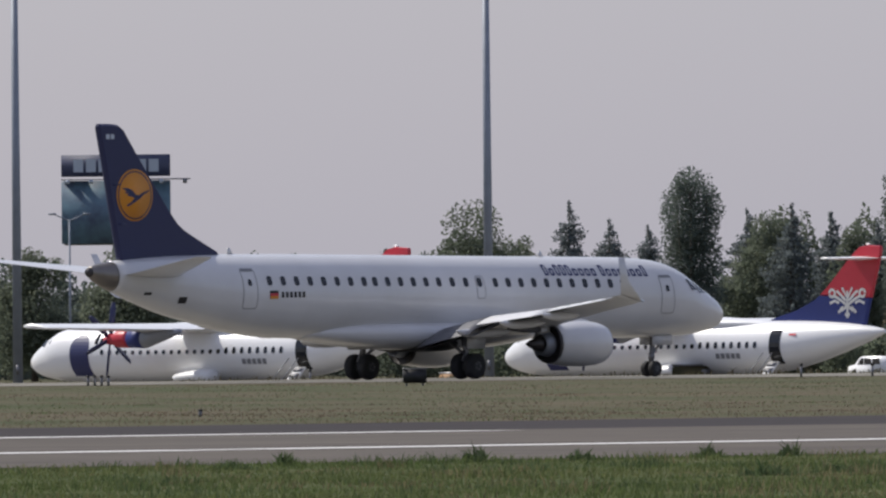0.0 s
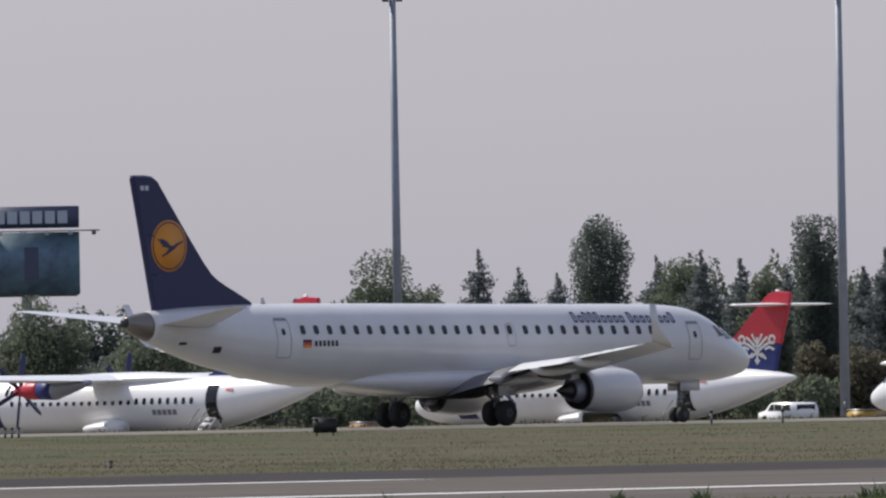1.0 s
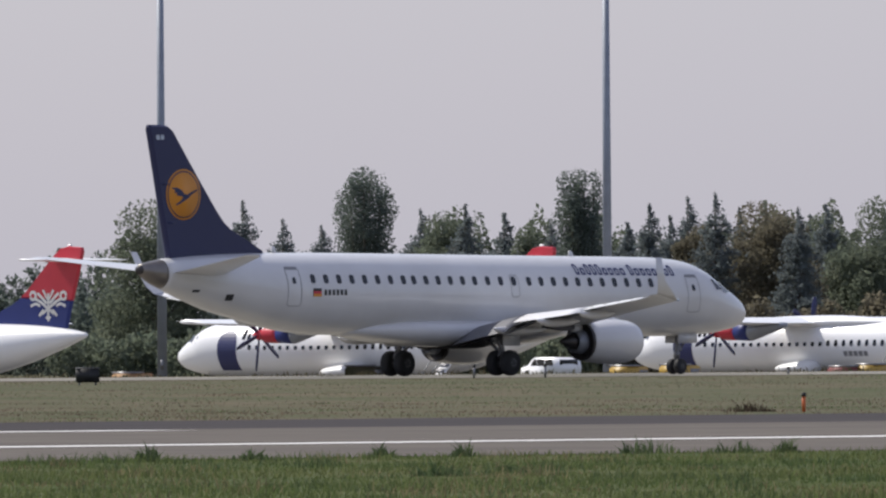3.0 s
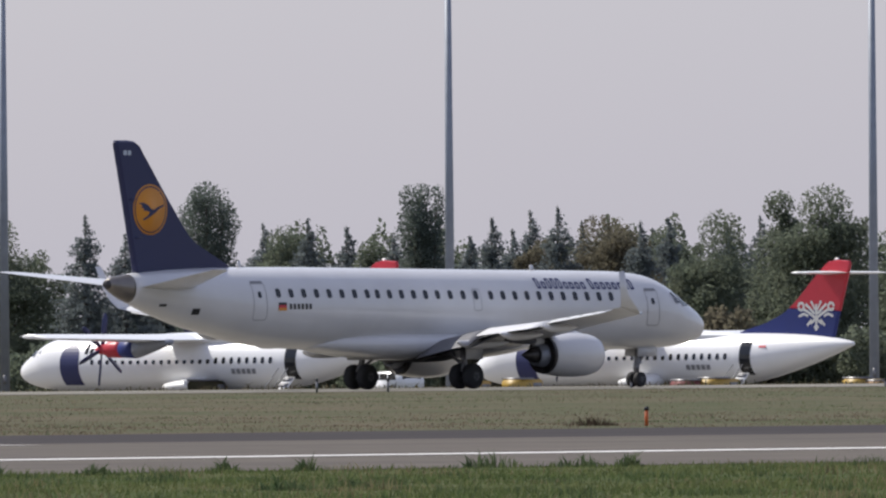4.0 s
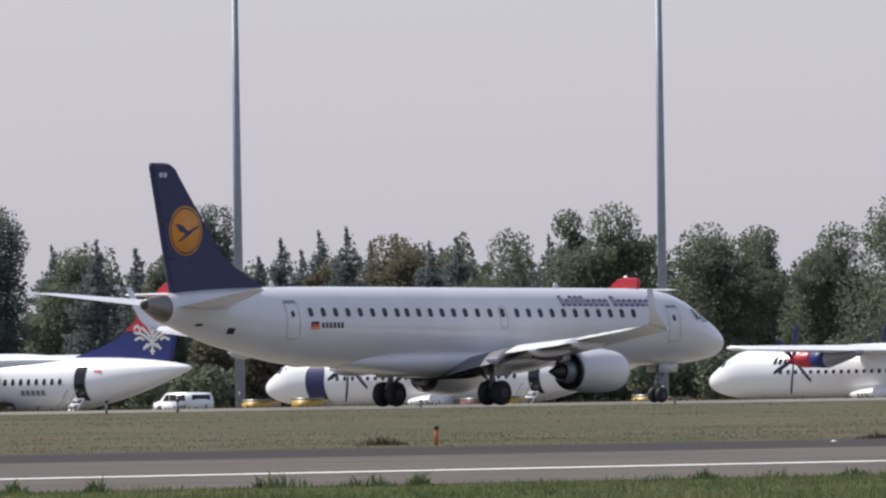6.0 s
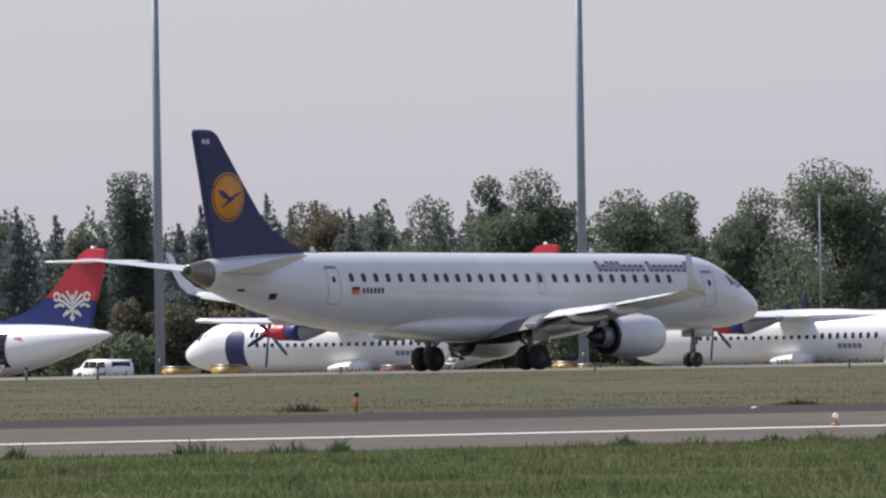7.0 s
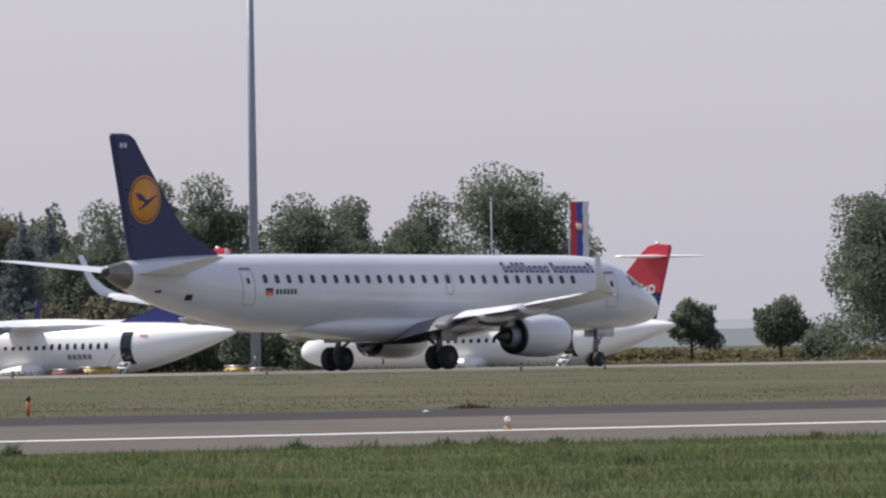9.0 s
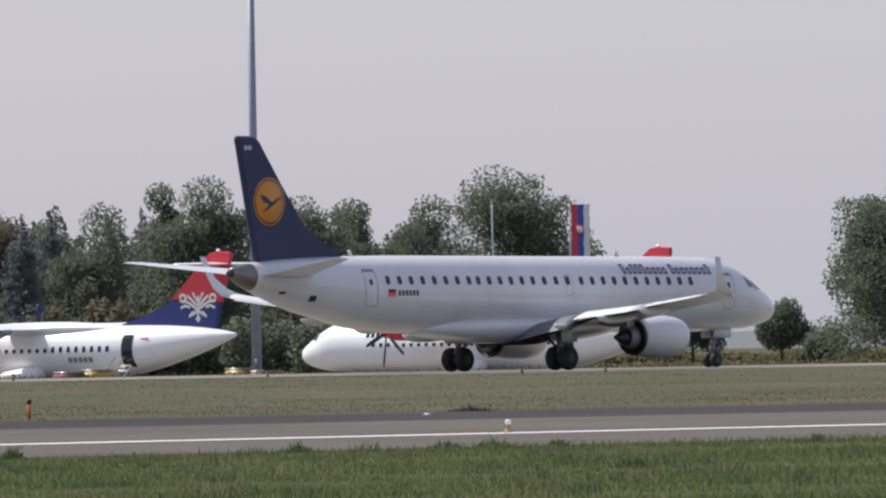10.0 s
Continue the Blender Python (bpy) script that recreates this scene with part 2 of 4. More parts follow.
def skin_patch(hull, x0, x1, z0, z1, side, lift, n=6):
    """A patch laid on a curved skin whose half-width is hull(x, z)."""
    bm = bmesh.new()
    rows = [[bm.verts.new((x, side * (hull(x, z0 + (z1 - z0) * j / n) + lift), z0 + (z1 - z0) * j / n)) for x in (x0, (x0 + x1) / 2, x1)] for j in range(n + 1)]
    for a, b in zip(rows, rows[1:]):
        for k in (0, 1):
            bm.faces.new((a[k], a[k + 1], b[k + 1], b[k]))
    return bm


def spot(q, e, z=0.0):
    return ACROSS * q + ALONG * e + Vector((0, 0, z))


# ---- ground: one sheet, a little lower beyond the taxiway ----
PROFILE = [(-6000, -0.575), (150, -0.575), (303, -0.575), (330, -0.52), (440, -0.09), (472, -0.045), (532, -0.045), (590, -1.0), (1200, -1.0), (6000, -1.0)]


def ground_z(q):
    for (a, za), (b, zb) in zip(PROFILE, PROFILE[1:]):
        if a <= q <= b:
            return za + (zb - za) * (q - a) / (b - a)
    return -1.0


def strip(name, q0, q1, e0, e1, lift, mat, label, category, n=2):
    bm = bmesh.new()
    qs = sorted({q0, q1, *[q for q, _ in PROFILE if q0 < q < q1]})
    es = [e0 + (e1 - e0) * i / n for i in range(n + 1)]
    rows = [[bm.verts.new(spot(q, e, ground_z(q) + lift)) for e in es] for q in qs]
    for a, b in zip(rows, rows[1:]):
        for i in range(n):
            bm.faces.new((a[i], a[i + 1], b[i + 1], b[i]))
    bmesh.ops.recalc_face_normals(bm, faces=bm.faces)
    ob = part(name, bm, mat, smooth=False)
    return tagged(ob, label, category, kind="structure")


strip("ground", -6000, 6000, -6000, 6000, 0.0, GRASS, "wide flat airfield of dry mown grass", "ground", 12)
strip("near_meadow", 60, 199.6, -400, 900, 0.012, MEADOW, "lush green grass before the runway", "grass", 8)
strip("runway", 200, 272, -1500, 2500, 0.02, ASPHALT, "weathered grey asphalt runway across the airfield", "runway")
strip("runway_shoulder", 272, 303, -1500, 2500, 0.018, DARK_ASPHALT, "dark asphalt strip beside the runway", "runway")
strip("taxiway", 476, 520, -1500, 2500, 0.02, CONCRETE, "pale concrete taxiway between strips of grass", "taxiway")
strip("apron", 596, 705, -800, 1500, 0.02, CONCRETE, "pale concrete parking apron behind the taxiway", "apron")
strip("runway_edge_line", 226.7, 229.3, -600, 243.0, 0.03, LINE, "worn white edge line on the runway", "marking")
strip("runway_edge_line", 226.7, 229.3, 243.8, 1500, 0.03, LINE, "worn white edge line on the runway", "marking")
strip("runway_far_line", 267.1, 269.7, 150, 295, 0.03, LINE, "short white line on the runway", "marking")


# ---- the taxiing jet: x forward, y to its left, z up, origin between the main wheels ----
def build_jet():
    jet = tagged(new("airliner"), "white regional jet with dark blue fin, taxiing on the taxiway", "airplane")
    body = [(19.0, 2.60, 2.48, 0.06), (18.8, 2.93, 2.22, 0.36), (18.3, 3.28, 1.98, 0.68), (17.5, 3.68, 1.84, 0.98), (16.8, 3.98, 1.74, 1.18),
            (16.0, 4.44, 1.70, 1.34), (15.0, 4.78, 1.66, 1.44), (14.0, 4.92, 1.63, 1.49), (12.5, 5.00, 1.62, 1.505), (4.0, 5.08, 1.66, 1.505),
            (-4.0, 5.16, 1.72, 1.505), (-8.5, 5.20, 1.76, 1.505), (-10.2, 5.20, 1.87, 1.49), (-11.8, 5.20, 2.08, 1.43), (-13.5, 5.18, 2.42, 1.28),
            (-15.3, 5.13, 2.80, 1.05), (-17.3, 5.02, 3.40, 0.76), (-18.2, 4.93, 3.72, 0.56)]
    part("fuselage", loft([ring(*s, k=56) for s in blend(body, 4)]), WHITE, jet, "glossy white fuselage")
    dense = np.array(blend(body, 8))[::-1]

    def hull(x, z):
        """Half-width of the skin at that station and height."""
        t, b, h = (np.interp(x, dense[:, 0], dense[:, k]) for k in (1, 2, 3))
        return float(h * math.sqrt(max(0.0, 1 - ((z - (t + b) / 2) / ((t - b) / 2)) ** 2)))

    def outline(x, z, w, h, r, line, side):
        """A thin rounded outline laid on the skin."""
        bm = bmesh.new()
        loops = []
        for off in (0.0, line):
            ww, hh, rr = w / 2 - off, h / 2 - off, max(r - off, 0.02)
            pts = []
            for cx, cz, a0 in ((ww - rr, hh - rr, 0), (rr - ww, hh - rr, 90), (rr - ww, rr - hh, 180), (ww - rr, rr - hh, 270)):
                pts += [(cx + rr * math.cos(radians(a0 + 22.5 * i)), cz + rr * math.sin(radians(a0 + 22.5 * i))) for i in range(5)]
            full = []
            for p, q in zip(pts, pts[1:] + pts[:1]):
                n = 8 if math.hypot(q[0] - p[0], q[1] - p[1]) > 0.2 else 1
                full += [(p[0] + (q[0] - p[0]) * i / n, p[1] + (q[1] - p[1]) * i / n) for i in range(n)]
            loops.append([bm.verts.new((x + p[0], side * (hull(x + p[0], z + p[1]) + 0.014), z + p[1])) for p in full])
        n = len(loops[0])
        for i in range(n):
            bm.faces.new((loops[0][i], loops[0][(i + 1) % n], loops[1][(i + 1) % n], loops[1][i]))
        return bm
    cone = [(-18.2, 4.93, 3.72, 0.557), (-18.7, 4.86, 3.90, 0.45), (-19.15, 4.78, 4.12, 0.31), (-19.38, 4.72, 4.26, 0.22)]
    part("tail_cone", loft([ring(*s, k=32) for s in blend(cone, 4)]), CONE_METAL, jet, "bare grey metal tail cone")
    part("exhaust_outlet", lathe([(-19.54, 0.14), (-19.44, 0.20), (-19.28, 0.20)], 20), DARK_METAL, jet, m=pose(0, 0, 4.49))
    fair = [(7.2, 2.3, 1.70, 0.7), (5.6, 2.45, 1.45, 1.20), (3.5, 2.5, 1.27, 1.50), (0.0, 2.5, 1.22, 1.54), (-3.0, 2.5, 1.28, 1.46), (-5.5, 2.4, 1.50, 1.1), (-7.2, 2.2, 1.72, 0.6)]
    part("belly_fairing", loft([ring(*s, k=32, power=0.85) for s in blend(fair, 4)]), WHITE, jet)
    # wings
    for side in (-1, 1):
        lift = lambda y, s=side: (0.42 if s > 0 else -0.04) * (y / 14.0) ** 1.5
        aft = lambda y, s=side: (0.7 if s > 0 else 0.0) * (y / 14.0) ** 1.5
        # span, leading edge, trailing edge, heights of both, thickness
        if side < 0:
            st = [(0.6, 6.3, 0.3, 1.95, 1.98, 0.13), (1.5, 5.75, 0.3, 2.0, 2.10, 0.13), (3.2, 4.75, -0.10, 2.14, 2.38, 0.12), (4.8, 3.85, -0.55, 2.30, 2.58, 0.11), (9.0, 1.45, -1.45, 2.70, 2.88, 0.10),
                  (9.3, 1.28, -1.70, 2.74, 2.92, 0.10), (13.2, -0.95, -2.40, 3.08, 3.35, 0.09), (13.75, -1.30, -2.60, 3.14, 3.42, 0.08)]
        else:
            st = [(0.6, 6.3, -1.0, 1.95, 1.93, 0.13), (1.5, 5.75, -1.1, 2.0, 1.98, 0.13), (4.8, 3.85, -1.3, 2.25, 2.23, 0.12), (9.0, 1.45, -1.98, 2.62, 2.60, 0.105), (13.2, -0.95, -2.66, 3.06, 3.04, 0.10), (13.75, -1.30, -2.76, 3.16, 3.14, 0.10)]
        wing = part("wing", loft([foil((le - aft(y), side * y, zl + lift(y)), (te - aft(y), side * y, zt + lift(y)), th * 0.80, 14, 0.012) for y, le, te, zl, zt, th in st]), WING_GREY, jet, "light grey swept wing with raised tip")
        end = st[-1]
        tip = [foil((end[1] - aft(13.75), side * 13.75, end[3] + lift(13.75)), (end[2] - aft(13.75), side * 13.75, end[4] + lift(13.75)), 0.085, 10)]
        for y, le, te, z in ((14.00, -1.85, -2.84, 3.46), (14.17, -2.52, -3.04, 3.95), (14.34, -2.98, -3.36, 4.92)):
            tip.append([Vector((v.x, v.y + side * (v.z - z) * 1.0, z + lift(14) + (v.z - z) * 0.15)) for v in foil((le - aft(y) * 1.2, side * y, z), (te - aft(y) * 1.2, side * y, z), 0.09, 10)])
        part("winglet", loft(tip), WHITE, wing, "upturned white winglet")
        for y, x0, x1, z in ((4.3, -2.1, 1.2, 1.96), (6.9, -2.35, 0.4, 2.30), (9.5, -2.65, -0.4, 2.60)):
            x0, x1, z = x0 - aft(y), x1 - aft(y), z + (lift(y) - 0.42 if side > 0 else 0.0)
            fr = [(x1, z + 0.02, z - 0.06, 0.04), (x1 - 0.7, z + 0.10, z - 0.22, 0.14), (x0 + 0.8, z + 0.10, z - 0.26, 0.15), (x0 + 0.2, z + 0.08, z - 0.14, 0.11), (x0, z + 0.06, z - 0.02, 0.05)]
            part("flap_fairing", loft([ring(*s, k=14, y=side * y) for s in blend(fr, 3)]), WHITE, wing)

        def on_edge(y):
            """Trailing edge and its height at that span."""
            ys = [q[0] for q in st]
            return float(np.interp(y, ys, [q[2] for q in st])) - aft(y), float(np.interp(y, ys, [q[4] for q in st])) + lift(y)

        # lowered flaps: span, chord and drop at both ends, material
        for nm, y0, y1, c0, c1, d0, d1, mat in (("flap", 1.45, 4.7, 1.85, 1.30, 0.80, 0.70, FLAP_SHADE_GREY), ("flap", 4.85, 9.2, 1.00, 0.80, 0.34, 0.26, WING_GREY), ("aileron", 9.35, 13.1, 0.50, 0.40, 0.16, 0.11, WING_GREY)):
            top, cove = [], []
            for k in range(5):
                u = k / 4
                y, c, drop = y0 + (y1 - y0) * u, c0 + (c1 - c0) * u, d0 + (d1 - d0) * u
                te, z = on_edge(y)
                if side > 0:
                    c, drop = c * 0.3, drop * 0.25
                top.append(foil((te + 0.22, side * y, z - 0.01), (te - c, side * y, z - 0.02 - drop), 0.10, 8, 0.02))
                cove.append(foil((te + 0.9, side * y, z - 0.20), (te - c * 0.80, side * y, z - 0.09 - drop), 0.05, 6, 0.0))
            # inboard flap: the fuselage's shade is put into its dark grey
            flap = part(nm, loft(top), mat, wing, "lowered inboard flap with shade in its dark grey" if mat is FLAP_SHADE_GREY else "")
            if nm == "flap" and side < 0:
                # added dark strip for the shaded gap below the flap's edge
                part("flap_shade_strip", loft(cove), FLAP_SHADE_GREY, flap, "added dark strip for the shade under the flap")
        part("navigation_light", lathe([(-1.30, 0.02), (-1.22, 0.06), (-1.12, 0.03)], 10), RED if side > 0 else PALE, wing, m=pose(-aft(13.7), side * 13.72, 3.16 + lift(13.7)))
        for k in range(5):
            y = 9.8 + 0.85 * k
            te, z = on_edge(y)
            part("static_wick", rod((te - 0.28, side * y, z - 0.07), (te - 0.52, side * y, z - 0.09), 0.008, 0.004, 6), BLACK, wing)
        # tailplane
        sp = [(0.35, -14.4, -17.9, 4.35, 0.11), (1.0, -14.95, -18.0, 4.42, 0.10), (5.8, -18.35, -19.45, 5.02, 0.09), (6.04, -18.75, -19.55, 5.05, 0.07)]
        part("tailplane", loft([foil((le, side * y, z), (te, side * y, z), th, 12, 0.0) for y, le, te, z, th in sp]), WHITE, jet)
        # engine
        eng = part("engine_nacelle", lathe([(3.64, 0.78), (3.85, 0.83), (4.8, 0.93), (5.7, 0.95), (6.4, 0.90), (6.75, 0.82), (6.85, 0.76), (6.80, 0.71), (6.4, 0.66), (5.9, 0.66),
                                               (5.85, 0.1), (5.8, 0.1), (5.0, 0.60), (4.3, 0.71), (3.66, 0.755), (3.64, 0.78)], 40), WHITE, jet, "white engine cowling", m=pose(0, side * 4.1, 1.41))
        part("core_cowl", lathe([(4.9, 0.60), (4.2, 0.58), (3.6, 0.52), (3.15, 0.44), (3.12, 0.40), (3.5, 0.36)], 32), GREY_METAL, eng, "bare grey metal core cowl")
        part("exhaust_plug", lathe([(3.6, 0.36), (3.0, 0.30), (2.6, 0.16), (2.3, 0.02)], 24), DARK_METAL, eng, "dark exhaust cone")
        part("fan_lip", lathe([(3.63, 0.755), (3.59, 0.778), (3.63, 0.795), (3.75, 0.815), (3.75, 0.77)], 40), DARK_METAL, eng)
        pyl = [(2.4, 2.05, 1.98), (3.2, 2.12, 1.80), (4.4, 2.30, 1.75), (5.6, 2.45, 2.1), (6.2, 2.36, 2.25)]
        part("pylon", loft([ring(x, t, b, 0.16 if 0 < i < 4 else 0.03, 14, y=side * 4.1) for i, (x, t, b) in enumerate(pyl)]), WHITE, jet)
        part("pylon_tail", loft([ring(x, t, b, h, 12, y=side * 4.1) for x, t, b, h in ((3.1, 2.16, 1.86, 0.17), (2.2, 2.14, 1.88, 0.17), (1.2, 2.12, 1.98, 0.04))]), FLAP_SHADE_GREY, jet, "dark grey pylon fairing")
        part("inlet_lip", lathe([(6.72, 0.825), (6.86, 0.77), (6.84, 0.73), (6.70, 0.71)], 40), GREY_METAL, eng)
    # fin with its emblem
    fin = [(-17.69, 4.85), (-17.98, 6.2), (-18.45, 8.4), (-18.90, 10.40), (-18.86, 10.50), (-18.2, 10.50), (-17.78, 10.46), (-17.52, 10.30), (-17.30, 10.0),
           (-15.90, 8.25), (-14.80, 6.92), (-14.30, 6.40), (-13.85, 6.10), (-13.2, 5.80), (-11.9, 5.22), (-11.8, 5.05), (-14.5, 4.85)]
    tail = part("fin", slab(fin, 0.34), FIN_BLUE, jet, "dark blue vertical fin", smooth=False)
    for side in (-1, 1):
        y = side * 0.176
        disc = part("emblem_disc", lathe([(-0.006, 1.06), (0.006, 1.06)], 40, "y"), AMBER, tail, "round amber emblem", m=pose(-16.88, y, 7.61))
        bm = lathe([(-0.004, 0.985), (0.004, 0.985)], 40, "y")
        part("ring", bm, FIN_BLUE, disc, m=pose(0, side * 0.006, 0))
        part("field", lathe([(-0.004, 0.925), (0.004, 0.925)], 40, "y"), AMBER, disc, m=pose(0, side * 0.010, 0))
        for pts in ([(-0.76, 0.28), (-0.42, 0.29), (-0.14, 0.19), (0.08, 0.0), (-0.02, -0.12), (-0.20, -0.06), (-0.46, -0.03), (-0.40, 0.06), (-0.60, 0.08), (-0.50, 0.16)],
                    [(0.84, 0.22), (0.82, 0.15), (0.52, 0.02), (0.30, -0.14), (0.10, -0.24), (-0.06, -0.14), (0.06, 0.02), (0.24, 0.0), (0.44, 0.10)],
                    [(0.14, -0.22), (-0.06, -0.14), (-0.22, -0.28), (-0.48, -0.40), (-0.44, -0.46), (-0.16, -0.36)]):
            bm = bmesh.new()
            vs = [bm.verts.new((a, side * 0.016, b)) for a, b in pts]
            bm.faces.new(vs)
            ex = bmesh.ops.extrude_face_region(bm, geom=bm.faces[:])
            bmesh.ops.translate(bm, verts=[v for v in ex["geom"] if isinstance(v, bmesh.types.BMVert)], vec=(0, side * 0.006, 0))
            bmesh.ops.recalc_face_normals(bm, faces=bm.faces)
            part("emblem_stroke", bm, FIN_BLUE, disc, smooth=False)
    for side in (-1, 1):
        for k in range(2):
            part("marking_bar", rounded_plate(0.20, 0.20, 0.012, 0.02, 2), PALE, tail, smooth=False, m=pose(-18.42 + 0.27 * k, side * 0.174, 9.98))
    for z in (6.4, 8.0):
        part("rudder_hinge", box(0.5, 0.40, 0.09, -17.35 - (z - 5) * 0.2, 0, z, 0.02), FIN_BLUE, tail)
    # cabin windows, doors, bars for the lettering
    for side in (-1, 1):
        first = None
        spots = [-10.24 + 0.812 * i for i in range(8)] + [-3.90 + 0.775 * i for i in range(6)] + [0.80 + 0.83 * i for i in range(3)] + [3.44 + 0.790 * i for i in range(11)]
        for x in spots:
            z = 4.0 - 0.0092 * (x - 0.6)
            m = pose(x, side * (hull(x, z) - 0.004), z, rx=side * 18)
            if first is None:
                first = part("cabin_window", rounded_plate(0.29, 0.40, 0.03, 0.12), PANE, jet, "dark oval cabin window", smooth=False, m=m)
            else:
                again(first, m, jet)
        for x, z, w, h in ((-11.4, 3.78, 0.82, 1.66), (14.1, 3.44, 0.84, 1.62), (2.5, 3.78, 0.52, 0.95)):
            door = part("cabin_door", outline(x, z, w, h, 0.14, 0.028, side), SEAM, jet, "closed door with a dark outline", smooth=False)
            if w > 0.6:
                lip = bmesh.new()
                rows = [[lip.verts.new((x + dx, side * (hull(x + dx, zz) + 0.02), zz)) for dx in (-w * 0.44, w * 0.44)] for zz in (z + h / 2 - 0.12, z + h / 2 - 0.06, z + h / 2)]
                for a, b in zip(rows, rows[1:]):
                    lip.faces.new((a[0], a[1], b[1], b[0]))
                part("door_lip", lip, SEAM, door, smooth=False)
                part("door_window", rounded_plate(0.20, 0.28, 0.03, 0.08), PANE, door, smooth=False, m=pose(x, side * hull(x, z + 0.25), z + 0.25, rx=side * 18))
        # the title: plain hollow blocks, tall and low; the registration: plain bars
        x = 6.66
        for tall in (1, 0, 1, 1, 1, 0, 0, 0, 0, None, 1, 0, 0, 0, 0, 0, 0, 1):
            if tall is None:
                x += 0.20
                continue
            w, h = (0.26, 0.46) if tall else (0.28, 0.31)
            part("title_block", outline(x + w / 2, 4.31 - 0.0092 * x + h / 2, w, h, 0.06, 0.082, side), NAVY, jet, smooth=False)
            x += w + 0.098
        for i in range(6):
            xx = -9.62 + 0.25 * i
            part("marking_bar", skin_patch(hull, xx, xx + 0.15, 3.41, 3.65, side, 0.014), BLACK, jet, smooth=False)
        flag = part("flag_mark", rounded_plate(0.50, 0.34, 0.02, 0.01, 2), BLACK, jet, "small black, red and gold flag", smooth=False, m=pose(-10.05, side * (hull(-10.05, 3.53) + 0.004), 3.53))
        part("flag_stripe", rounded_plate(0.50, 0.113, 0.02, 0.005, 2), RED, flag, smooth=False, m=pose(0, side * 0.006, 0.0))
        part("flag_stripe", rounded_plate(0.50, 0.113, 0.02, 0.005, 2), AMBER, flag, smooth=False, m=pose(0, side * 0.006, -0.113))
        part("vent", skin_patch(hull, -15.15, -14.75, 3.20, 3.46, side, 0.014), BLACK, jet, "small dark vent", smooth=False)
        part("vent", skin_patch(hull, -16.9, -16.55, 3.55, 3.66, side, 0.014), BLACK, jet, "small dark vent", smooth=False)
        for (a0, a1, z0, z1, o0, o1) in ((17.15, 16.35, 3.50, 3.95, 0.95, 1.10), (16.25, 15.75, 3.62, 4.05, 1.20, 1.30)):
            bmw = bmesh.new()
            vs = []
            for x, z in ((a0 + 0.05, z0), (a1 + 0.05, z0 - 0.02), (a1 - 0.15, z1), (a0 - 0.45, z1 + 0.02)):
                vs.append(bmw.verts.new((x, side * (hull(x, min(z, 0.97 * float(np.interp(x, dense[:, 0], dense[:, 1])))) + 0.03), z)))
            bmw.faces.new(vs)
            part("cockpit_window", bmw, PANE, jet, "dark cockpit window pane", smooth=False)
    part("blade_antenna", slab([(8.0, 5.0), (7.8, 5.28), (7.65, 5.28), (7.6, 5.0)], 0.04), WHITE, jet)
    part("blade_antenna", slab([(-10.9, 5.15), (-11.1, 5.46), (-11.25, 5.46), (-11.25, 5.15)], 0.04), WHITE, jet)
    # undercarriage
    for side in (-1, 1):
        leg = part("main_gear_leg", rod((0, side * 2.97, 0.5), (-0.05, side * 2.75, 2.1), 0.13), STRUT, jet, "grey main undercarriage leg")
        part("axle", rod((0, side * 2.97 - 0.5, 0.535), (0, side * 2.97 + 0.5, 0.535), 0.08), STRUT, leg)
        part("drag_brace", rod((0, side * 2.9, 0.9), (0.1, side * 1.7, 1.7), 0.07), STRUT, leg)
        part("gear_door", box(1.1, 0.05, 0.75, 0.1, side * 3.35, 1.25, 0.02), WHITE, leg)
        part("torque_link", rod((-0.28, side * 2.95, 0.75), (-0.1, side * 2.9, 1.2), 0.05), STRUT, leg)
    part("gear_bay", loft([ring(*s, k=20, power=0.8) for s in ((1.1, 1.8, 1.20, 1.2), (0.9, 1.8, 1.14, 1.62), (-0.9, 1.8, 1.14, 1.62), (-1.1, 1.8, 1.2, 1.2))]), BLACK, jet, "dark open wheel bay")
    leg = part("nose_gear_leg", rod((14.62, 0, 0.3), (14.75, 0, 1.85), 0.12), STRUT, jet, "slim nose undercarriage leg")
    part("axle", rod((14.64, -0.26, 0.33), (14.64, 0.26, 0.33), 0.05), STRUT, leg)
    part("drag_brace", rod((14.7, 0, 0.95), (15.6, 0, 1.75), 0.05), STRUT, leg)
    for side in (-1, 1):
        part("gear_door", box(1.25, 0.04, 0.48, 14.95, side * 0.36, 1.32, 0.015), WHITE, leg)
    part("steering_collar", rod((14.64, 0, 0.72), (14.67, 0, 1.0), 0.14), STRUT, leg)
    part("taxi_light", box(0.12, 0.34, 0.12, 14.8, 0, 1.0, 0.03), GREY_METAL, leg)
    wheels = []

    def wheel(x, y, r, w):
        ty = part("wheel", lathe([(-w / 2, r * 0.5), (-w / 2, r * 0.86), (-w * 0.36, r * 0.97), (-w * 0.15, r), (w * 0.15, r), (w * 0.36, r * 0.97), (w / 2, r * 0.86), (w / 2, r * 0.5)], 36, "y"),
                  RUBBER, jet, "black rubber tyre")
        rim = part("rim", lathe([(-w / 2 - 0.004, 0.05), (-w / 2 - 0.004, r * 0.4), (-w / 2 + 0.02, r * 0.5), (w / 2 - 0.02, r * 0.5), (w / 2 + 0.004, r * 0.4), (w / 2 + 0.004, 0.05)], 24, "y"), RIM, ty)
        for k in range(5):
            a = 2 * math.pi * k / 5
            part("wheel_nut", lathe([(-w / 2 - 0.02, r * 0.05), (w / 2 + 0.02, r * 0.05)], 8, "y"), STRUT, ty, m=pose(r * 0.25 * math.cos(a), 0, r * 0.25 * math.sin(a)))
        wheels.append((ty, x, y, r))

    for y in (-3.35, -2.59, 2.59, 3.35):
        wheel(0.0, y, 0.535, 0.40)
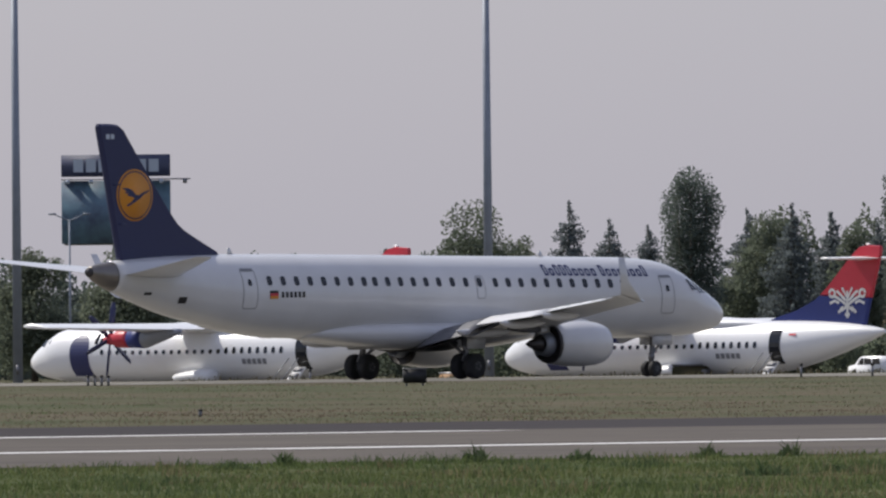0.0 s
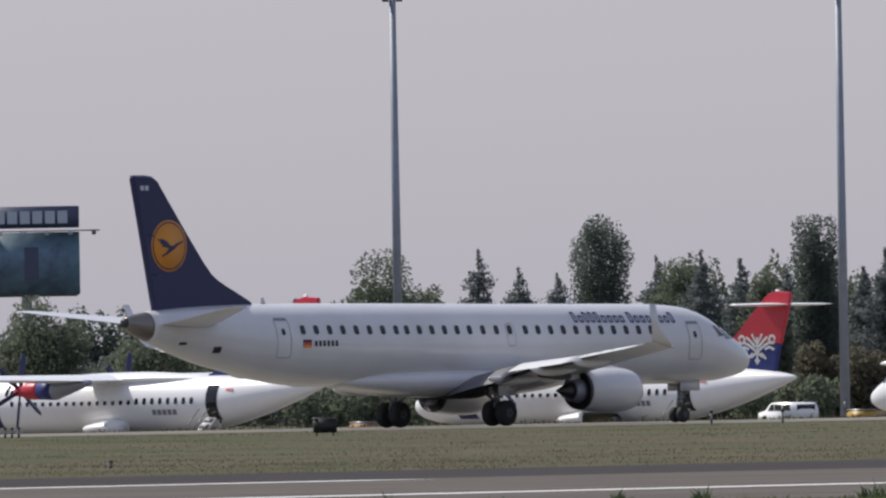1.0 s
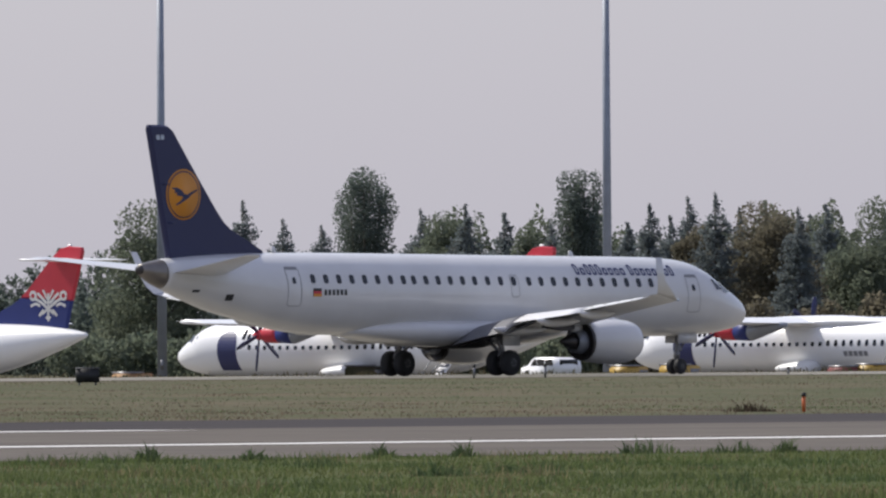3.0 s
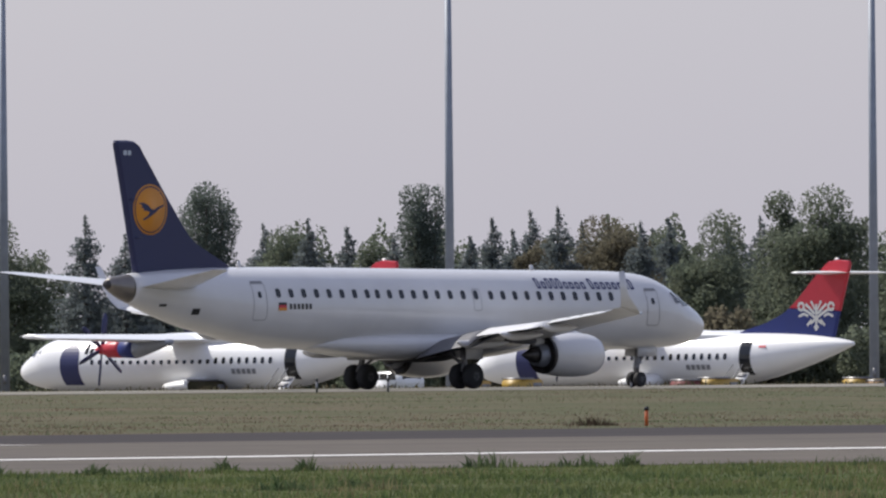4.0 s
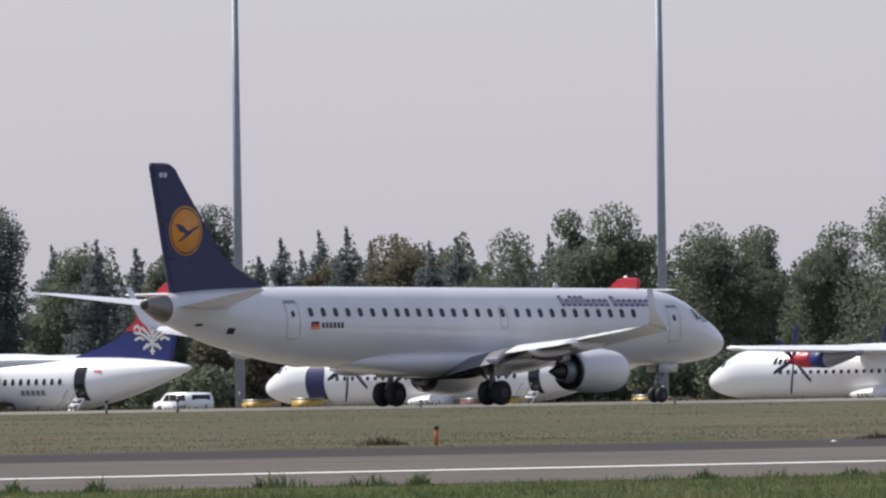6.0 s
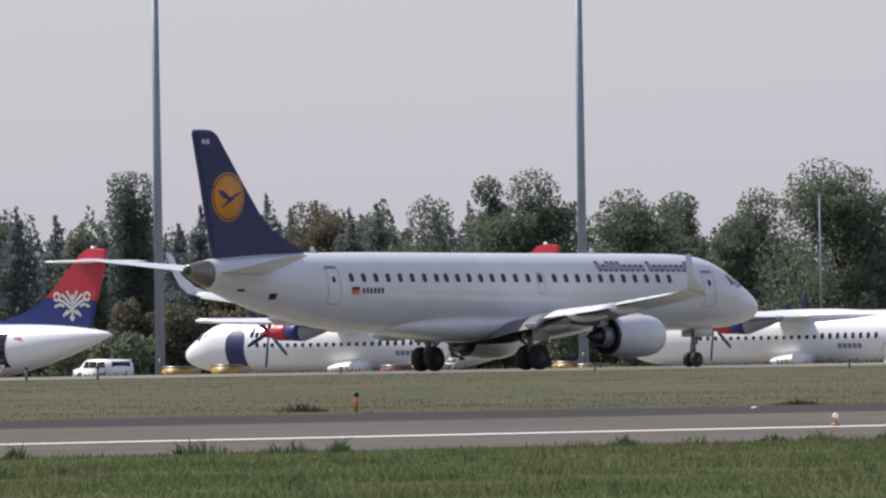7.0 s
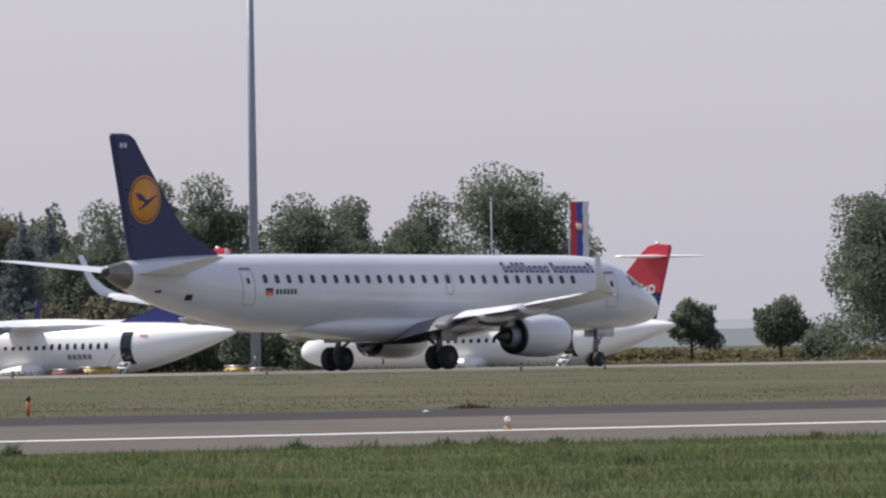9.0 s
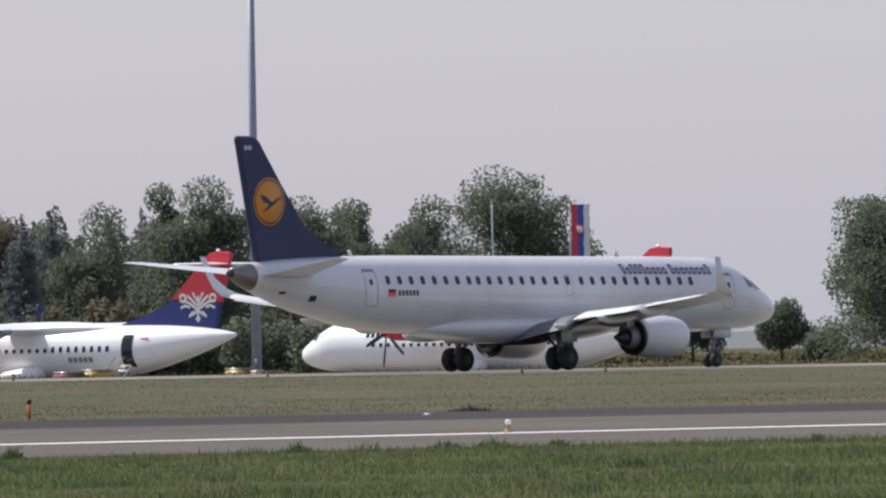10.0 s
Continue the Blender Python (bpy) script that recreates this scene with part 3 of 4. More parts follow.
    for y in (-0.21, 0.21):
        wheel(14.64, y, 0.33, 0.27)
    return jet, wheels


jet, wheels = build_jet()


# ---- parked turboprops: x forward, y to their left, origin on the ground below the wing ----
def build_turboprop():
    plane = tagged(new("turboprop"), "white high-wing turboprop with red and blue T-tail, parked on the apron", "airplane", "parked turboprops")
    st = [(13.0, 1.78, 1.60, 0.06), (12.75, 2.08, 1.28, 0.42), (12.1, 2.50, 0.98, 0.84), (11.3, 2.98, 0.80, 1.14), (10.4, 3.38, 0.69, 1.36), (9.0, 3.50, 0.64, 1.43),
          (-5.0, 3.50, 0.64, 1.43), (-7.5, 3.50, 0.86, 1.37), (-10.0, 3.44, 1.42, 1.08), (-12.5, 3.26, 2.18, 0.62), (-14.0, 3.02, 2.72, 0.20), (-14.17, 2.95, 2.80, 0.08)]
    part("fuselage", loft([ring(*s, k=40) for s in blend(st, 3)]), ATR_WHITE, plane)

    def half(z):
        return 1.43 * math.sqrt(max(0.0, 1 - ((z - 2.07) / 1.43) ** 2))

    solid = np.array(blend(st, 6))[::-1]

    def shell(x, z):
        t, b, h = (np.interp(x, solid[:, 0], solid[:, k]) for k in (1, 2, 3))
        return float(h * math.sqrt(max(0.0, 1 - ((z - (t + b) / 2) / ((t - b) / 2)) ** 2)))

    fair = [(4.6, 3.46, 3.2, 0.4), (3.0, 3.66, 3.0, 1.0), (0.5, 3.74, 2.9, 1.15), (-2.2, 3.74, 3.0, 1.1), (-4.2, 3.64, 3.1, 0.9), (-6.6, 3.48, 3.2, 0.4)]
    part("wing_fairing", loft([ring(*s, k=24) for s in blend(fair, 3)]), ATR_WHITE, plane)
    ws = [(y, le, te, z - 0.10, th) for y, le, te, z, th in ((-13.5, 0.75, -0.85, 3.62, 0.13), (-13.2, 0.95, -0.90, 3.62, 0.14), (-4.6, 1.45, -1.15, 3.48, 0.17), (0.0, 1.5, -1.15, 3.48, 0.17), (4.6, 1.45, -1.15, 3.48, 0.17), (13.2, 0.95, -0.90, 3.62, 0.14), (13.5, 0.75, -0.85, 3.62, 0.13))]
    part("wing", loft([foil((le, y, z + 0.04), (te, y, z - 0.05), th, 10, 0.02) for y, le, te, z, th in ws]), ATR_WHITE, plane, "long straight white wing")
    for side in (-1, 1):
        nac = [(3.3, 3.12, 2.56, 0.32), (2.9, 3.30, 2.42, 0.46), (2.0, 3.36, 2.40, 0.52)]
        part("nacelle_front", loft([ring(*s, k=24, y=side * 4.05) for s in blend(nac, 3)]), RED, plane, "red engine cowl")
        nac = [(2.0, 3.36, 2.40, 0.52), (1.0, 3.40, 2.36, 0.52)]
        eng = part("nacelle", loft([ring(*s, k=24, y=side * 4.05) for s in nac]), BLUE, plane, "blue engine cowl")
        # rear fairing in grey: the shade below the wing is put into its colour
        nac = [(1.0, 3.40, 2.36, 0.52), (-0.2, 3.42, 2.72, 0.42), (-1.5, 3.36, 3.12, 0.12)]
        part("nacelle_rear", loft([ring(*s, k=24, y=side * 4.05) for s in blend(nac, 3)]), GREY_METAL, plane, "rear engine fairing, wing shade put into its grey")
        hub = part("spinner", lathe([(3.3, 0.30), (3.7, 0.26), (4.05, 0.03)], 20), RED, plane, m=pose(0, side * 4.05, 2.85))
        first = None
        for i in range(6):
            a = 60 * i + 8
            m = Matrix.Translation((3.55, 0, 0)) @ pose(0, 0, 0, rx=a) @ pose(0, 0, 0, 0, 0, 62)
            if first is None:
                first = part("propeller_blade", slab([(-0.10, 0.2), (-0.16, 0.8), (-0.17, 1.6), (-0.10, 1.95), (0.08, 1.96), (0.15, 1.6), (0.14, 0.8), (0.08, 0.2)], 0.06), NAVY_BLACK, hub, "dark propeller blade", m=m)
            else:
                again(first, m, hub)
        gear = [(1.5, 0.95, 0.72, 0.2), (0.9, 1.10, 0.50, 0.75), (-0.5, 1.28, 0.46, 0.85), (-1.0, 1.26, 0.48, 0.80), (-1.3, 1.15, 0.60, 0.5)]
        pod = part("gear_pod", loft([ring(*s, k=20, y=side * 1.35) for s in blend(gear, 3)]), ATR_WHITE, plane)
        for x in (-0.45, 0.25):
            part("wheel", lathe([(-0.12, 0.2), (-0.12, 0.36), (-0.06, 0.42), (0.06, 0.42), (0.12, 0.36), (0.12, 0.2)], 24, "y"), RUBBER, pod, m=pose(x, side * 2.0, 0.42))
        first = None
        for i in range(24):
            x, z = 6.66 - 0.556 * i, 2.22
            m = pose(x, side * half(z), z, rx=side * 14)
            if first is None:
                first = part("cabin_window", rounded_plate(0.23, 0.36, 0.03, 0.10), PANE, plane, smooth=False, m=m)
            else:
                again(first, m, plane)
        bmw = bmesh.new()
        for x0, x1, y0, y1 in ((11.75, 11.2, 0.72, 1.0), (11.1, 10.75, 1.06, 1.17)):
            bmw.faces.new([bmw.verts.new(v) for v in ((x0, side * y0, 2.42), (x1, side * (y1 + 0.05), 2.42), (x1 - 0.1, side * y1 * 0.86, 2.85), (x0 - 0.45, side * y0 * 0.98, 2.85))])
        part("cockpit_window", bmw, PANE, plane, smooth=False)
    low = [(-12.80, 3.15), (-13.22, 4.66), (-9.62, 4.82), (-9.2, 4.55), (-8.0, 4.05), (-6.1, 3.55), (-6.1, 3.3)]
    high = [(-13.22, 4.66), (-13.98, 7.20), (-13.92, 7.40), (-13.0, 7.46), (-12.45, 7.36), (-12.05, 7.05), (-11.5, 6.55), (-10.10, 5.20), (-9.62, 4.82)]
    fin = part("fin_base", slab(low, 0.26), BLUE, plane, "dark blue lower fin", smooth=False)
    part("fin_top", slab(high, 0.26), RED, plane, "bright red upper fin", smooth=False)
    for side in (-1, 1):
        curl = [(0.20 * math.cos(0.6 * k), 0.20 * math.sin(0.6 * k)) for k in range(11)]
        strokes = [[(0, 0.55), (0, -0.9)], [(-0.16, -0.75), (0, -0.62), (0.16, -0.75)], [(-0.36, 0.72), (0, 0.12), (0.36, 0.72)]]
        for f in (-1, 1):
            strokes += [[(f * (1.06 + a), 0.42 + b) for a, b in curl], [(f * 0.92, 0.28), (f * 0.52, 0.10), (f * -0.42, -0.52)], [(f * 0.74, 0.56), (f * 0.45, 0.34), (f * 0.10, 0.02)],
                        [(f * 1.22, -0.12), (f * 0.86, 0.02), (f * 0.55, -0.10)], [(f * 0.62, -0.62), (f * 0.30, -0.30)]]
        for k, pts in enumerate(strokes):
            part("emblem_stroke", ribbon(pts, 0.15), LINE, fin, "white knotted emblem", smooth=False, m=pose(-11.6, side * (0.136 + 0.0022 * k), 4.50))
    ts = [(-3.65, -12.75, -13.75, 6.76, 0.08), (-3.4, -12.55, -13.8, 6.76, 0.10), (0.0, -11.9, -13.9, 6.76, 0.11), (3.4, -12.55, -13.8, 6.76, 0.10), (3.65, -12.75, -13.75, 6.76, 0.08)]
    part("tailplane", loft([foil((le, y, z), (te, y, z), th, 8, 0.0) for y, le, te, z, th in ts]), ATR_WHITE, plane)
    part("beacon", box(0.3, 0.12, 0.15, -13.0, 0, 7.42, 0.04), ATR_WHITE, plane)
    # open doors on the left side
    bmd = bmesh.new()
    rows = []
    for k in range(13):
        z = 0.95 + 2.15 * k / 12
        w = 0.68 * math.sqrt(max(0.05, 1 - (max(0.0, z - 2.35) / 0.80) ** 2))
        rows.append([bmd.verts.new((8.30 + f * w, shell(8.30 + f * w, z) + 0.015, z)) for f in (-1, 0, 1)])
    for a, b in zip(rows, rows[1:]):
        for k in (0, 1):
            bmd.faces.new((a[k], a[k + 1], b[k + 1], b[k]))
    part("cargo_door_opening", bmd, NAVY, plane, "open dark cargo door", smooth=False)
    bmd = skin_patch(shell, -7.85, -7.1, 1.2, 3.0, 1, 0.015, 8)
    part("cabin_door_opening", bmd, PANE, plane, "open dark cabin door", smooth=False)
    stair = part("airstair", box(0.7, 1.9, 0.10, 0, 0, 0, 0.02), ATR_WHITE, plane, "let-down airstair", m=pose(-7.5, 2.05, 0.62, rx=-42))
    for i in range(4):
        part("stair_tread", box(0.62, 0.24, 0.05, 0, -0.7 + 0.45 * i, 0.11), STRUT, stair)
    for s in (-0.33, 0.33):
        part("handrail", rod((s, -0.85, 0.8), (s, 0.85, 0.8), 0.03, k=8), STRUT, stair)
    for i in range(5):
        part("title_bar", skin_patch(shell, -3.6 - 0.36 * i, -3.32 - 0.36 * i, 1.5, 1.78, 1, 0.012), SEAM, plane, smooth=False)
    for i in range(7):
        part("title_bar", skin_patch(shell, 7.05 - 0.36 * i, 7.27 - 0.36 * i, 2.62, 3.14 if i in (0, 3) else 2.92, 1, 0.015), SCRIPT, plane, smooth=False)
    nl = part("nose_gear_leg", rod((10.6, 0, 0.2), (10.7, 0, 0.9), 0.07), STRUT, plane)
    for y in (-0.16, 0.16):
        part("wheel", lathe([(-0.08, 0.1), (-0.08, 0.2), (-0.04, 0.23), (0.04, 0.23), (0.08, 0.2), (0.08, 0.1)], 20, "y"), RUBBER, nl, m=pose(10.6, y, 0.23))
    part("tail_stripe", rounded_plate(0.5, 0.12, 0.02, 0.02, 3), RED, plane, smooth=False, m=pose(-8.6, shell(-8.6, 2.75) + 0.01, 2.75, rx=28))
    return plane


TURBO_HEADING = math.degrees(YAW) + 90
tip_rows = [(627.0, 627.0 * math.tan(YAW + u / 31871.0)) for u in (-1053, -218, 583, 1361)]
turboprop = build_turboprop()


def park(q, e):
    c = spot(q + 14.17, e, -0.98)
    return pose(c.x, c.y, c.z, 0, 0, TURBO_HEADING)


turboprop.matrix_basis = park(*tip_rows[0])
for q, e in tip_rows[1:]:
    parked = copy_thing(turboprop, park(q, e))
for ob in list(parked.children):
    if ob.name.startswith("cargo_door_opening"):
        bpy.data.objects.remove(ob)
tagged(parked, "white high-wing turboprop with closed cargo door, parked on the apron")


# ---- floodlight masts ----
def build_mast():
    mast = tagged(new("floodlight_mast"), "tall tapered grey steel floodlight mast on the apron", "mast", "apron masts")
    part("shaft", rod((0, 0, 0), (0, 0, 25.8), 0.30, 0.19, 20), MAST, mast)
    part("service_hatch", box(0.2, 0.05, 0.6, 0, -0.30, 0.9, 0.02), STRUT, mast)
    part("foot", box(0.9, 0.9, 0.35, 0, 0, 0, 0.05), CONCRETE, mast)
    part("crossbar", rod((-0.6, 0, 25.7), (0.6, 0, 25.7), 0.06, k=8), MAST, mast)
    for x in (-0.45, 0.45):
        part("floodlight", box(0.42, 0.30, 0.34, x, -0.15, 25.74, 0.04), STRUT, mast)
    return mast


mast = build_mast()
MASTS = [(-58.7, 1065.4), (-30.8, 1066.6), (-4.4, 1067.0), (20.7, 1066.8)]
mast.matrix_basis = pose(*MASTS[0], -1.0)
for x, y in MASTS[1:]:
    copy_thing(mast, pose(x, y, -1.0))


# ---- trees ----
def leaves(centres, radii, count, size, rng, fill=0.45):
    """Small bent leaf clumps spread through the outer part of ellipsoids."""
    centres, radii = np.array(centres), np.array(radii)
    vol = np.prod(radii, axis=1) ** 0.72
    pick = rng.choice(len(centres), count, p=vol / vol.sum())
    d = rng.normal(size=(count, 3))
    d /= np.linalg.norm(d, axis=1)[:, None]
    rad = fill + (1.06 - fill) * rng.random(count) ** 0.6
    c = centres[pick] + d * rad[:, None] * radii[pick]
    u = rng.normal(size=(count, 3))
    u /= np.linalg.norm(u, axis=1)[:, None]
    w = np.cross(u, rng.normal(size=(count, 3)))
    w /= np.linalg.norm(w, axis=1)[:, None]
    s = size * (0.55 + 0.9 * rng.random(count))[:, None]
    k = np.cross(u, w) * s * 0.25
    v = np.stack([c - u * s, c - w * s * 0.6 + k, c + u * s, c + w * s * 0.6 + k], axis=1).reshape(-1, 3)
    i = np.arange(count) * 4
    f = np.concatenate([np.stack([i, i + 1, i + 2], 1), np.stack([i, i + 2, i + 3], 1)])
    return v, f


def tree(kind, x, y, height, width, seed):
    rng = np.random.default_rng(seed)
    r = random.Random(seed)
    width *= {"broad": 1.30, "turning": 1.30, "conifer": 1.75, "poplar": 0.92}[kind]
    names = {"broad": ("broadleaf_tree", "leafy green broadleaf tree behind the apron"), "turning": ("broadleaf_tree", "broadleaf tree turning yellow behind the apron"),
             "conifer": ("conifer", "dark pointed conifer behind the apron"), "poplar": ("poplar", "tall dense dark green poplar behind the apron")}[kind]
    t = tagged(new(names[0]), names[1], "tree", "trees behind the apron")
    t.matrix_basis = pose(x, y, -1.0)
    bm = rod((0, 0, 0), (0, 0, height * 0.62), 0.028 * height, 0.012 * height, 10)
    centres, radii = [], []
    if kind in ("broad", "turning"):
        small = height < 6.5
        base = (0.20 if small else 0.06) * height
        for i in range(11):
            a, h = r.uniform(0, 6.28), r.uniform(0.0, 1.0)
            zz = base + (height - base) * (0.16 + 0.66 * h)
            out = width * 0.5 * (0.62 - 0.42 * max(0, h - 0.45)) * r.uniform(0.35, 1.0)
            c = (out * math.cos(a), out * math.sin(a), zz)
            s = width * r.uniform(0.15, 0.25) * (1.0 - 0.25 * h)
            centres.append(c)
            radii.append((s, s, s * r.uniform(0.75, 1.1) * min(1.4, max(0.8, height / width * 0.75))))
            rod((0, 0, max(0.3, zz * 0.55)), c, 0.010 * height, 0.004 * height, 6, bm)
        for j in range(0 if small else 5):
            a = 1.26 * j + r.uniform(-0.4, 0.4)
            centres.append((width * 0.33 * math.cos(a), width * 0.33 * math.sin(a), height * r.uniform(0.13, 0.24)))
            radii.append((width * 0.17, width * 0.17, height * 0.13))
        centres.append((r.uniform(-0.1, 0.1) * width, 0, height - width * 0.17))
        radii.append((width * 0.19, width * 0.19, width * 0.18))
        centres.append((0, 0, height * (0.58 if small else 0.45)))
        radii.append((width * (0.34 if small else 0.40), width * (0.34 if small else 0.40), height * (0.32 if small else 0.38)))
        for c, s in list(zip(centres, radii))[:11]:
            for j in range(4):
                a, b = r.uniform(0, 6.28), r.uniform(-0.3, 1.0)
                centres.append((c[0] + s[0] * 0.95 * math.cos(a), c[1] + s[1] * 0.95 * math.sin(a), c[2] + s[2] * 0.9 * b))
                radii.append(tuple(q * r.uniform(0.28, 0.45) for q in s))
        v, f = leaves(centres, radii, int(6000 + 150 * width * height), 0.135, rng, 0.25)
        mat = LEAF if kind == "broad" else LEAF_YELLOW
    elif kind == "poplar":
        # several upright stems close together, with a ragged top
        for i in range(7):
            a, out = i * 0.9 + r.uniform(-0.3, 0.3), width * (0.30 if i else 0.0)
            sx, sy, top = out * math.cos(a), out * math.sin(a), height * (r.uniform(0.86, 1.0) if i else 1.0)
            part("limb", rod((sx * 0.2, sy * 0.2, height * 0.05), (sx, sy, top * 0.9), 0.12, 0.04, 6), BARK, t)
            for k in range(12):
                h = k / 11
                s = width * (0.25 - 0.07 * h ** 3) * r.uniform(0.75, 1.1)
                centres.append((sx + r.uniform(-0.08, 0.08) * width, sy + r.uniform(-0.08, 0.08) * width, height * 0.06 + (top - height * 0.10) * h))
                radii.append((s, s, height * 0.065))
        v, f = leaves(centres, radii, 34000, 0.105, rng, 0.2)
        mat = LEAF_DARK
    else:
        for i in range(25):
            h = i / 24
            zz = height * (0.08 + 0.89 * h)
            reach = (width * 0.72 * (1 - h) ** 0.72 + 0.08) * r.uniform(0.62, 1.12)
            for j in range(6 if h < 0.85 else 3):
                a = j * 1.05 + i * 0.5 + r.uniform(-0.3, 0.3)
                q = reach * r.uniform(0.6, 1.1)
                c = (q * 0.55 * math.cos(a), q * 0.55 * math.sin(a), zz - q * 0.10)
                centres.append(c)
                radii.append((q * 0.5 * abs(math.cos(a)) + 0.16, q * 0.5 * abs(math.sin(a)) + 0.16, 0.36))
                rod((0, 0, zz), (q * 0.9 * math.cos(a), q * 0.9 * math.sin(a), zz - q * 0.15), 0.04, 0.015, 5, bm)
        rod((0, 0, height * 0.6), (0, 0, height), 0.012 * height, 0.02, 6, bm)
        v, f = leaves(centres, radii, 14000, 0.115, rng, 0.05)
        mat = NEEDLE
    part("trunk", bm, BARK, t)
    from_arrays("crown", v, f, mat, t)
    return t


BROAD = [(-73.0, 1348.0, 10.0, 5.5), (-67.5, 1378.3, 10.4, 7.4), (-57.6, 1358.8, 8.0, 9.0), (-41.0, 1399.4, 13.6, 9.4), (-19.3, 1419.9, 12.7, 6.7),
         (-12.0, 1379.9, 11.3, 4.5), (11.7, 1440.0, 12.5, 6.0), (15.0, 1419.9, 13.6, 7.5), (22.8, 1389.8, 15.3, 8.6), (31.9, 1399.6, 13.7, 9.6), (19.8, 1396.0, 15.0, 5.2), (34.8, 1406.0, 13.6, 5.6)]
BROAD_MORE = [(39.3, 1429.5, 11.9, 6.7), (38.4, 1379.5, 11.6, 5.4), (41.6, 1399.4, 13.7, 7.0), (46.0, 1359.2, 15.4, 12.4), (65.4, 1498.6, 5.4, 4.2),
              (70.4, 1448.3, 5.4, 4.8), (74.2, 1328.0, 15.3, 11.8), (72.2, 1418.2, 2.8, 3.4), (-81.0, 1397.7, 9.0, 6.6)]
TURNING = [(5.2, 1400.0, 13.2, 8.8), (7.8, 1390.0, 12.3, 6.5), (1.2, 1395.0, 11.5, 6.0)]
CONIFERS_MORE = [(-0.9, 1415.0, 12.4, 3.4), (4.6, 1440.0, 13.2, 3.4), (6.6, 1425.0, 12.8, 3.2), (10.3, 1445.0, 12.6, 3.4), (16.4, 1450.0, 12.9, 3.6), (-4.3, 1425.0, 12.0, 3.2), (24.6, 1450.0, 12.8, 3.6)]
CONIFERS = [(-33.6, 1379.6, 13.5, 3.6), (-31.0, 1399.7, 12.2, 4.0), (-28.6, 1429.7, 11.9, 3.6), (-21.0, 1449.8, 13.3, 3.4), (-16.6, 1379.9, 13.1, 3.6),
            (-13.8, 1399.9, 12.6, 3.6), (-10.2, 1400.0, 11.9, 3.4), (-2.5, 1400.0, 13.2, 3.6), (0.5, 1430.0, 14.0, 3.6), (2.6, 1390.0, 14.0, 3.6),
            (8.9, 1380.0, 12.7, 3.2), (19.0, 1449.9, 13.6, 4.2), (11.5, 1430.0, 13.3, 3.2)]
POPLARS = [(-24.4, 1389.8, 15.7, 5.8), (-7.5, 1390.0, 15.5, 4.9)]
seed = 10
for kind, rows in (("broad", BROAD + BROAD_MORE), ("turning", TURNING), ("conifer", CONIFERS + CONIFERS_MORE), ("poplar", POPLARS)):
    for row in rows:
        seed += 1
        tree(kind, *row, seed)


def hedge(name, x0, x1, y, height, count, seed, label, mat=None):
    """A dense uneven belt of shrubs under the trees."""
    rng = np.random.default_rng(seed)
    n = max(4, int((x1 - x0) / 1.6))
    xs = np.linspace(x0, x1, n)
    hs = height * (0.78 + 0.3 * rng.random(n))
    centres = [(x, y + rng.uniform(-3, 3), -1.0 + h * 0.45) for x, h in zip(xs, hs)]
    radii = [(1.5, 1.5, h * 0.55) for h in hs]
    v, f = leaves(centres, radii, count, 0.22, rng, 0.3)
    ob = from_arrays(name, v, f, mat or (LEAF if height > 10 else LEAF_DARK))
    return tagged(ob, label, "shrubs", kind="stuff")


hedge("shrub_belt", -84, -46, 1470, 9.4, 34000, 15, "dense dark belt of shrubs below the trees", LEAF_DARK)
hedge("shrub_belt", -84, -44, 1430, 6.5, 16000, 5, "dense dark belt of shrubs below the trees")
hedge("shrub_belt", -46, -20, 1460, 8.0, 18000, 6, "dense dark belt of shrubs below the trees")
hedge("shrub_belt", -20, 34, 1462, 12.6, 60000, 7, "dense dark belt of shrubs below the trees")
hedge("shrub_belt", 34, 55, 1456, 11.0, 22000, 8, "dense dark belt of shrubs below the trees")


hedge("front_scrub", -46, -6, 1345, 3.6, 14000, 16, "olive scrub standing before the trees", LEAF)
hedge("front_scrub", -8, 18, 1350, 5.6, 22000, 17, "tall olive brown scrub standing before the trees", LEAF_YELLOW)
hedge("front_scrub", 18, 44, 1352, 4.2, 12000, 18, "olive scrub standing before the trees", LEAF)


# ---- grass blades and weeds ----
def blades(d0, d1, half_angle, count, tall, wide, rng, edge_tufts=0.0):
    """Bent grass blades scattered over the sector before the viewer between two distances."""
    d = d0 + (d1 - d0) * rng.random(count)
    a = (rng.random(count) * 2 - 1) * half_angle
    x, y = d * np.sin(a), d * np.cos(a)
    q = x * ACROSS.x + y * ACROSS.y
    h = tall * (0.45 + 0.9 * rng.random(count) ** 2) * (0.7 + 0.5 * np.sin(x * 0.9 + y * 0.13) * np.sin(y * 0.31 + x * 0.4))
    return x, y, q, h, wide * (0.7 + 0.6 * rng.random(count))


def blade_mesh(name, x, y, z, h, w, rng, mat, label, category):
    n = len(x)
    t = rng.random(n) * 6.283
    lean = rng.normal(size=(n, 2)) * 0.45
    c = np.stack([x, y, z], 1)
    side = np.stack([np.cos(t), np.sin(t), np.zeros(n)], 1) * w[:, None]
    mid = c + np.stack([lean[:, 0] * h * 0.3, lean[:, 1] * h * 0.3, h * 0.6], 1)
    top = c + np.stack([lean[:, 0] * h, lean[:, 1] * h, h * 0.98], 1)
    v = np.stack([c - side, c + side, mid + side * 0.7, mid - side * 0.7, top], 1).reshape(-1, 3)
    i = np.arange(n) * 5
    f = [(a, a + 1, a + 2, a + 3) for a in i.tolist()] + [(a + 3, a + 2, a + 4) for a in i.tolist()]
    return tagged(from_arrays(name, v.tolist(), f, mat), label, category, kind="stuff")


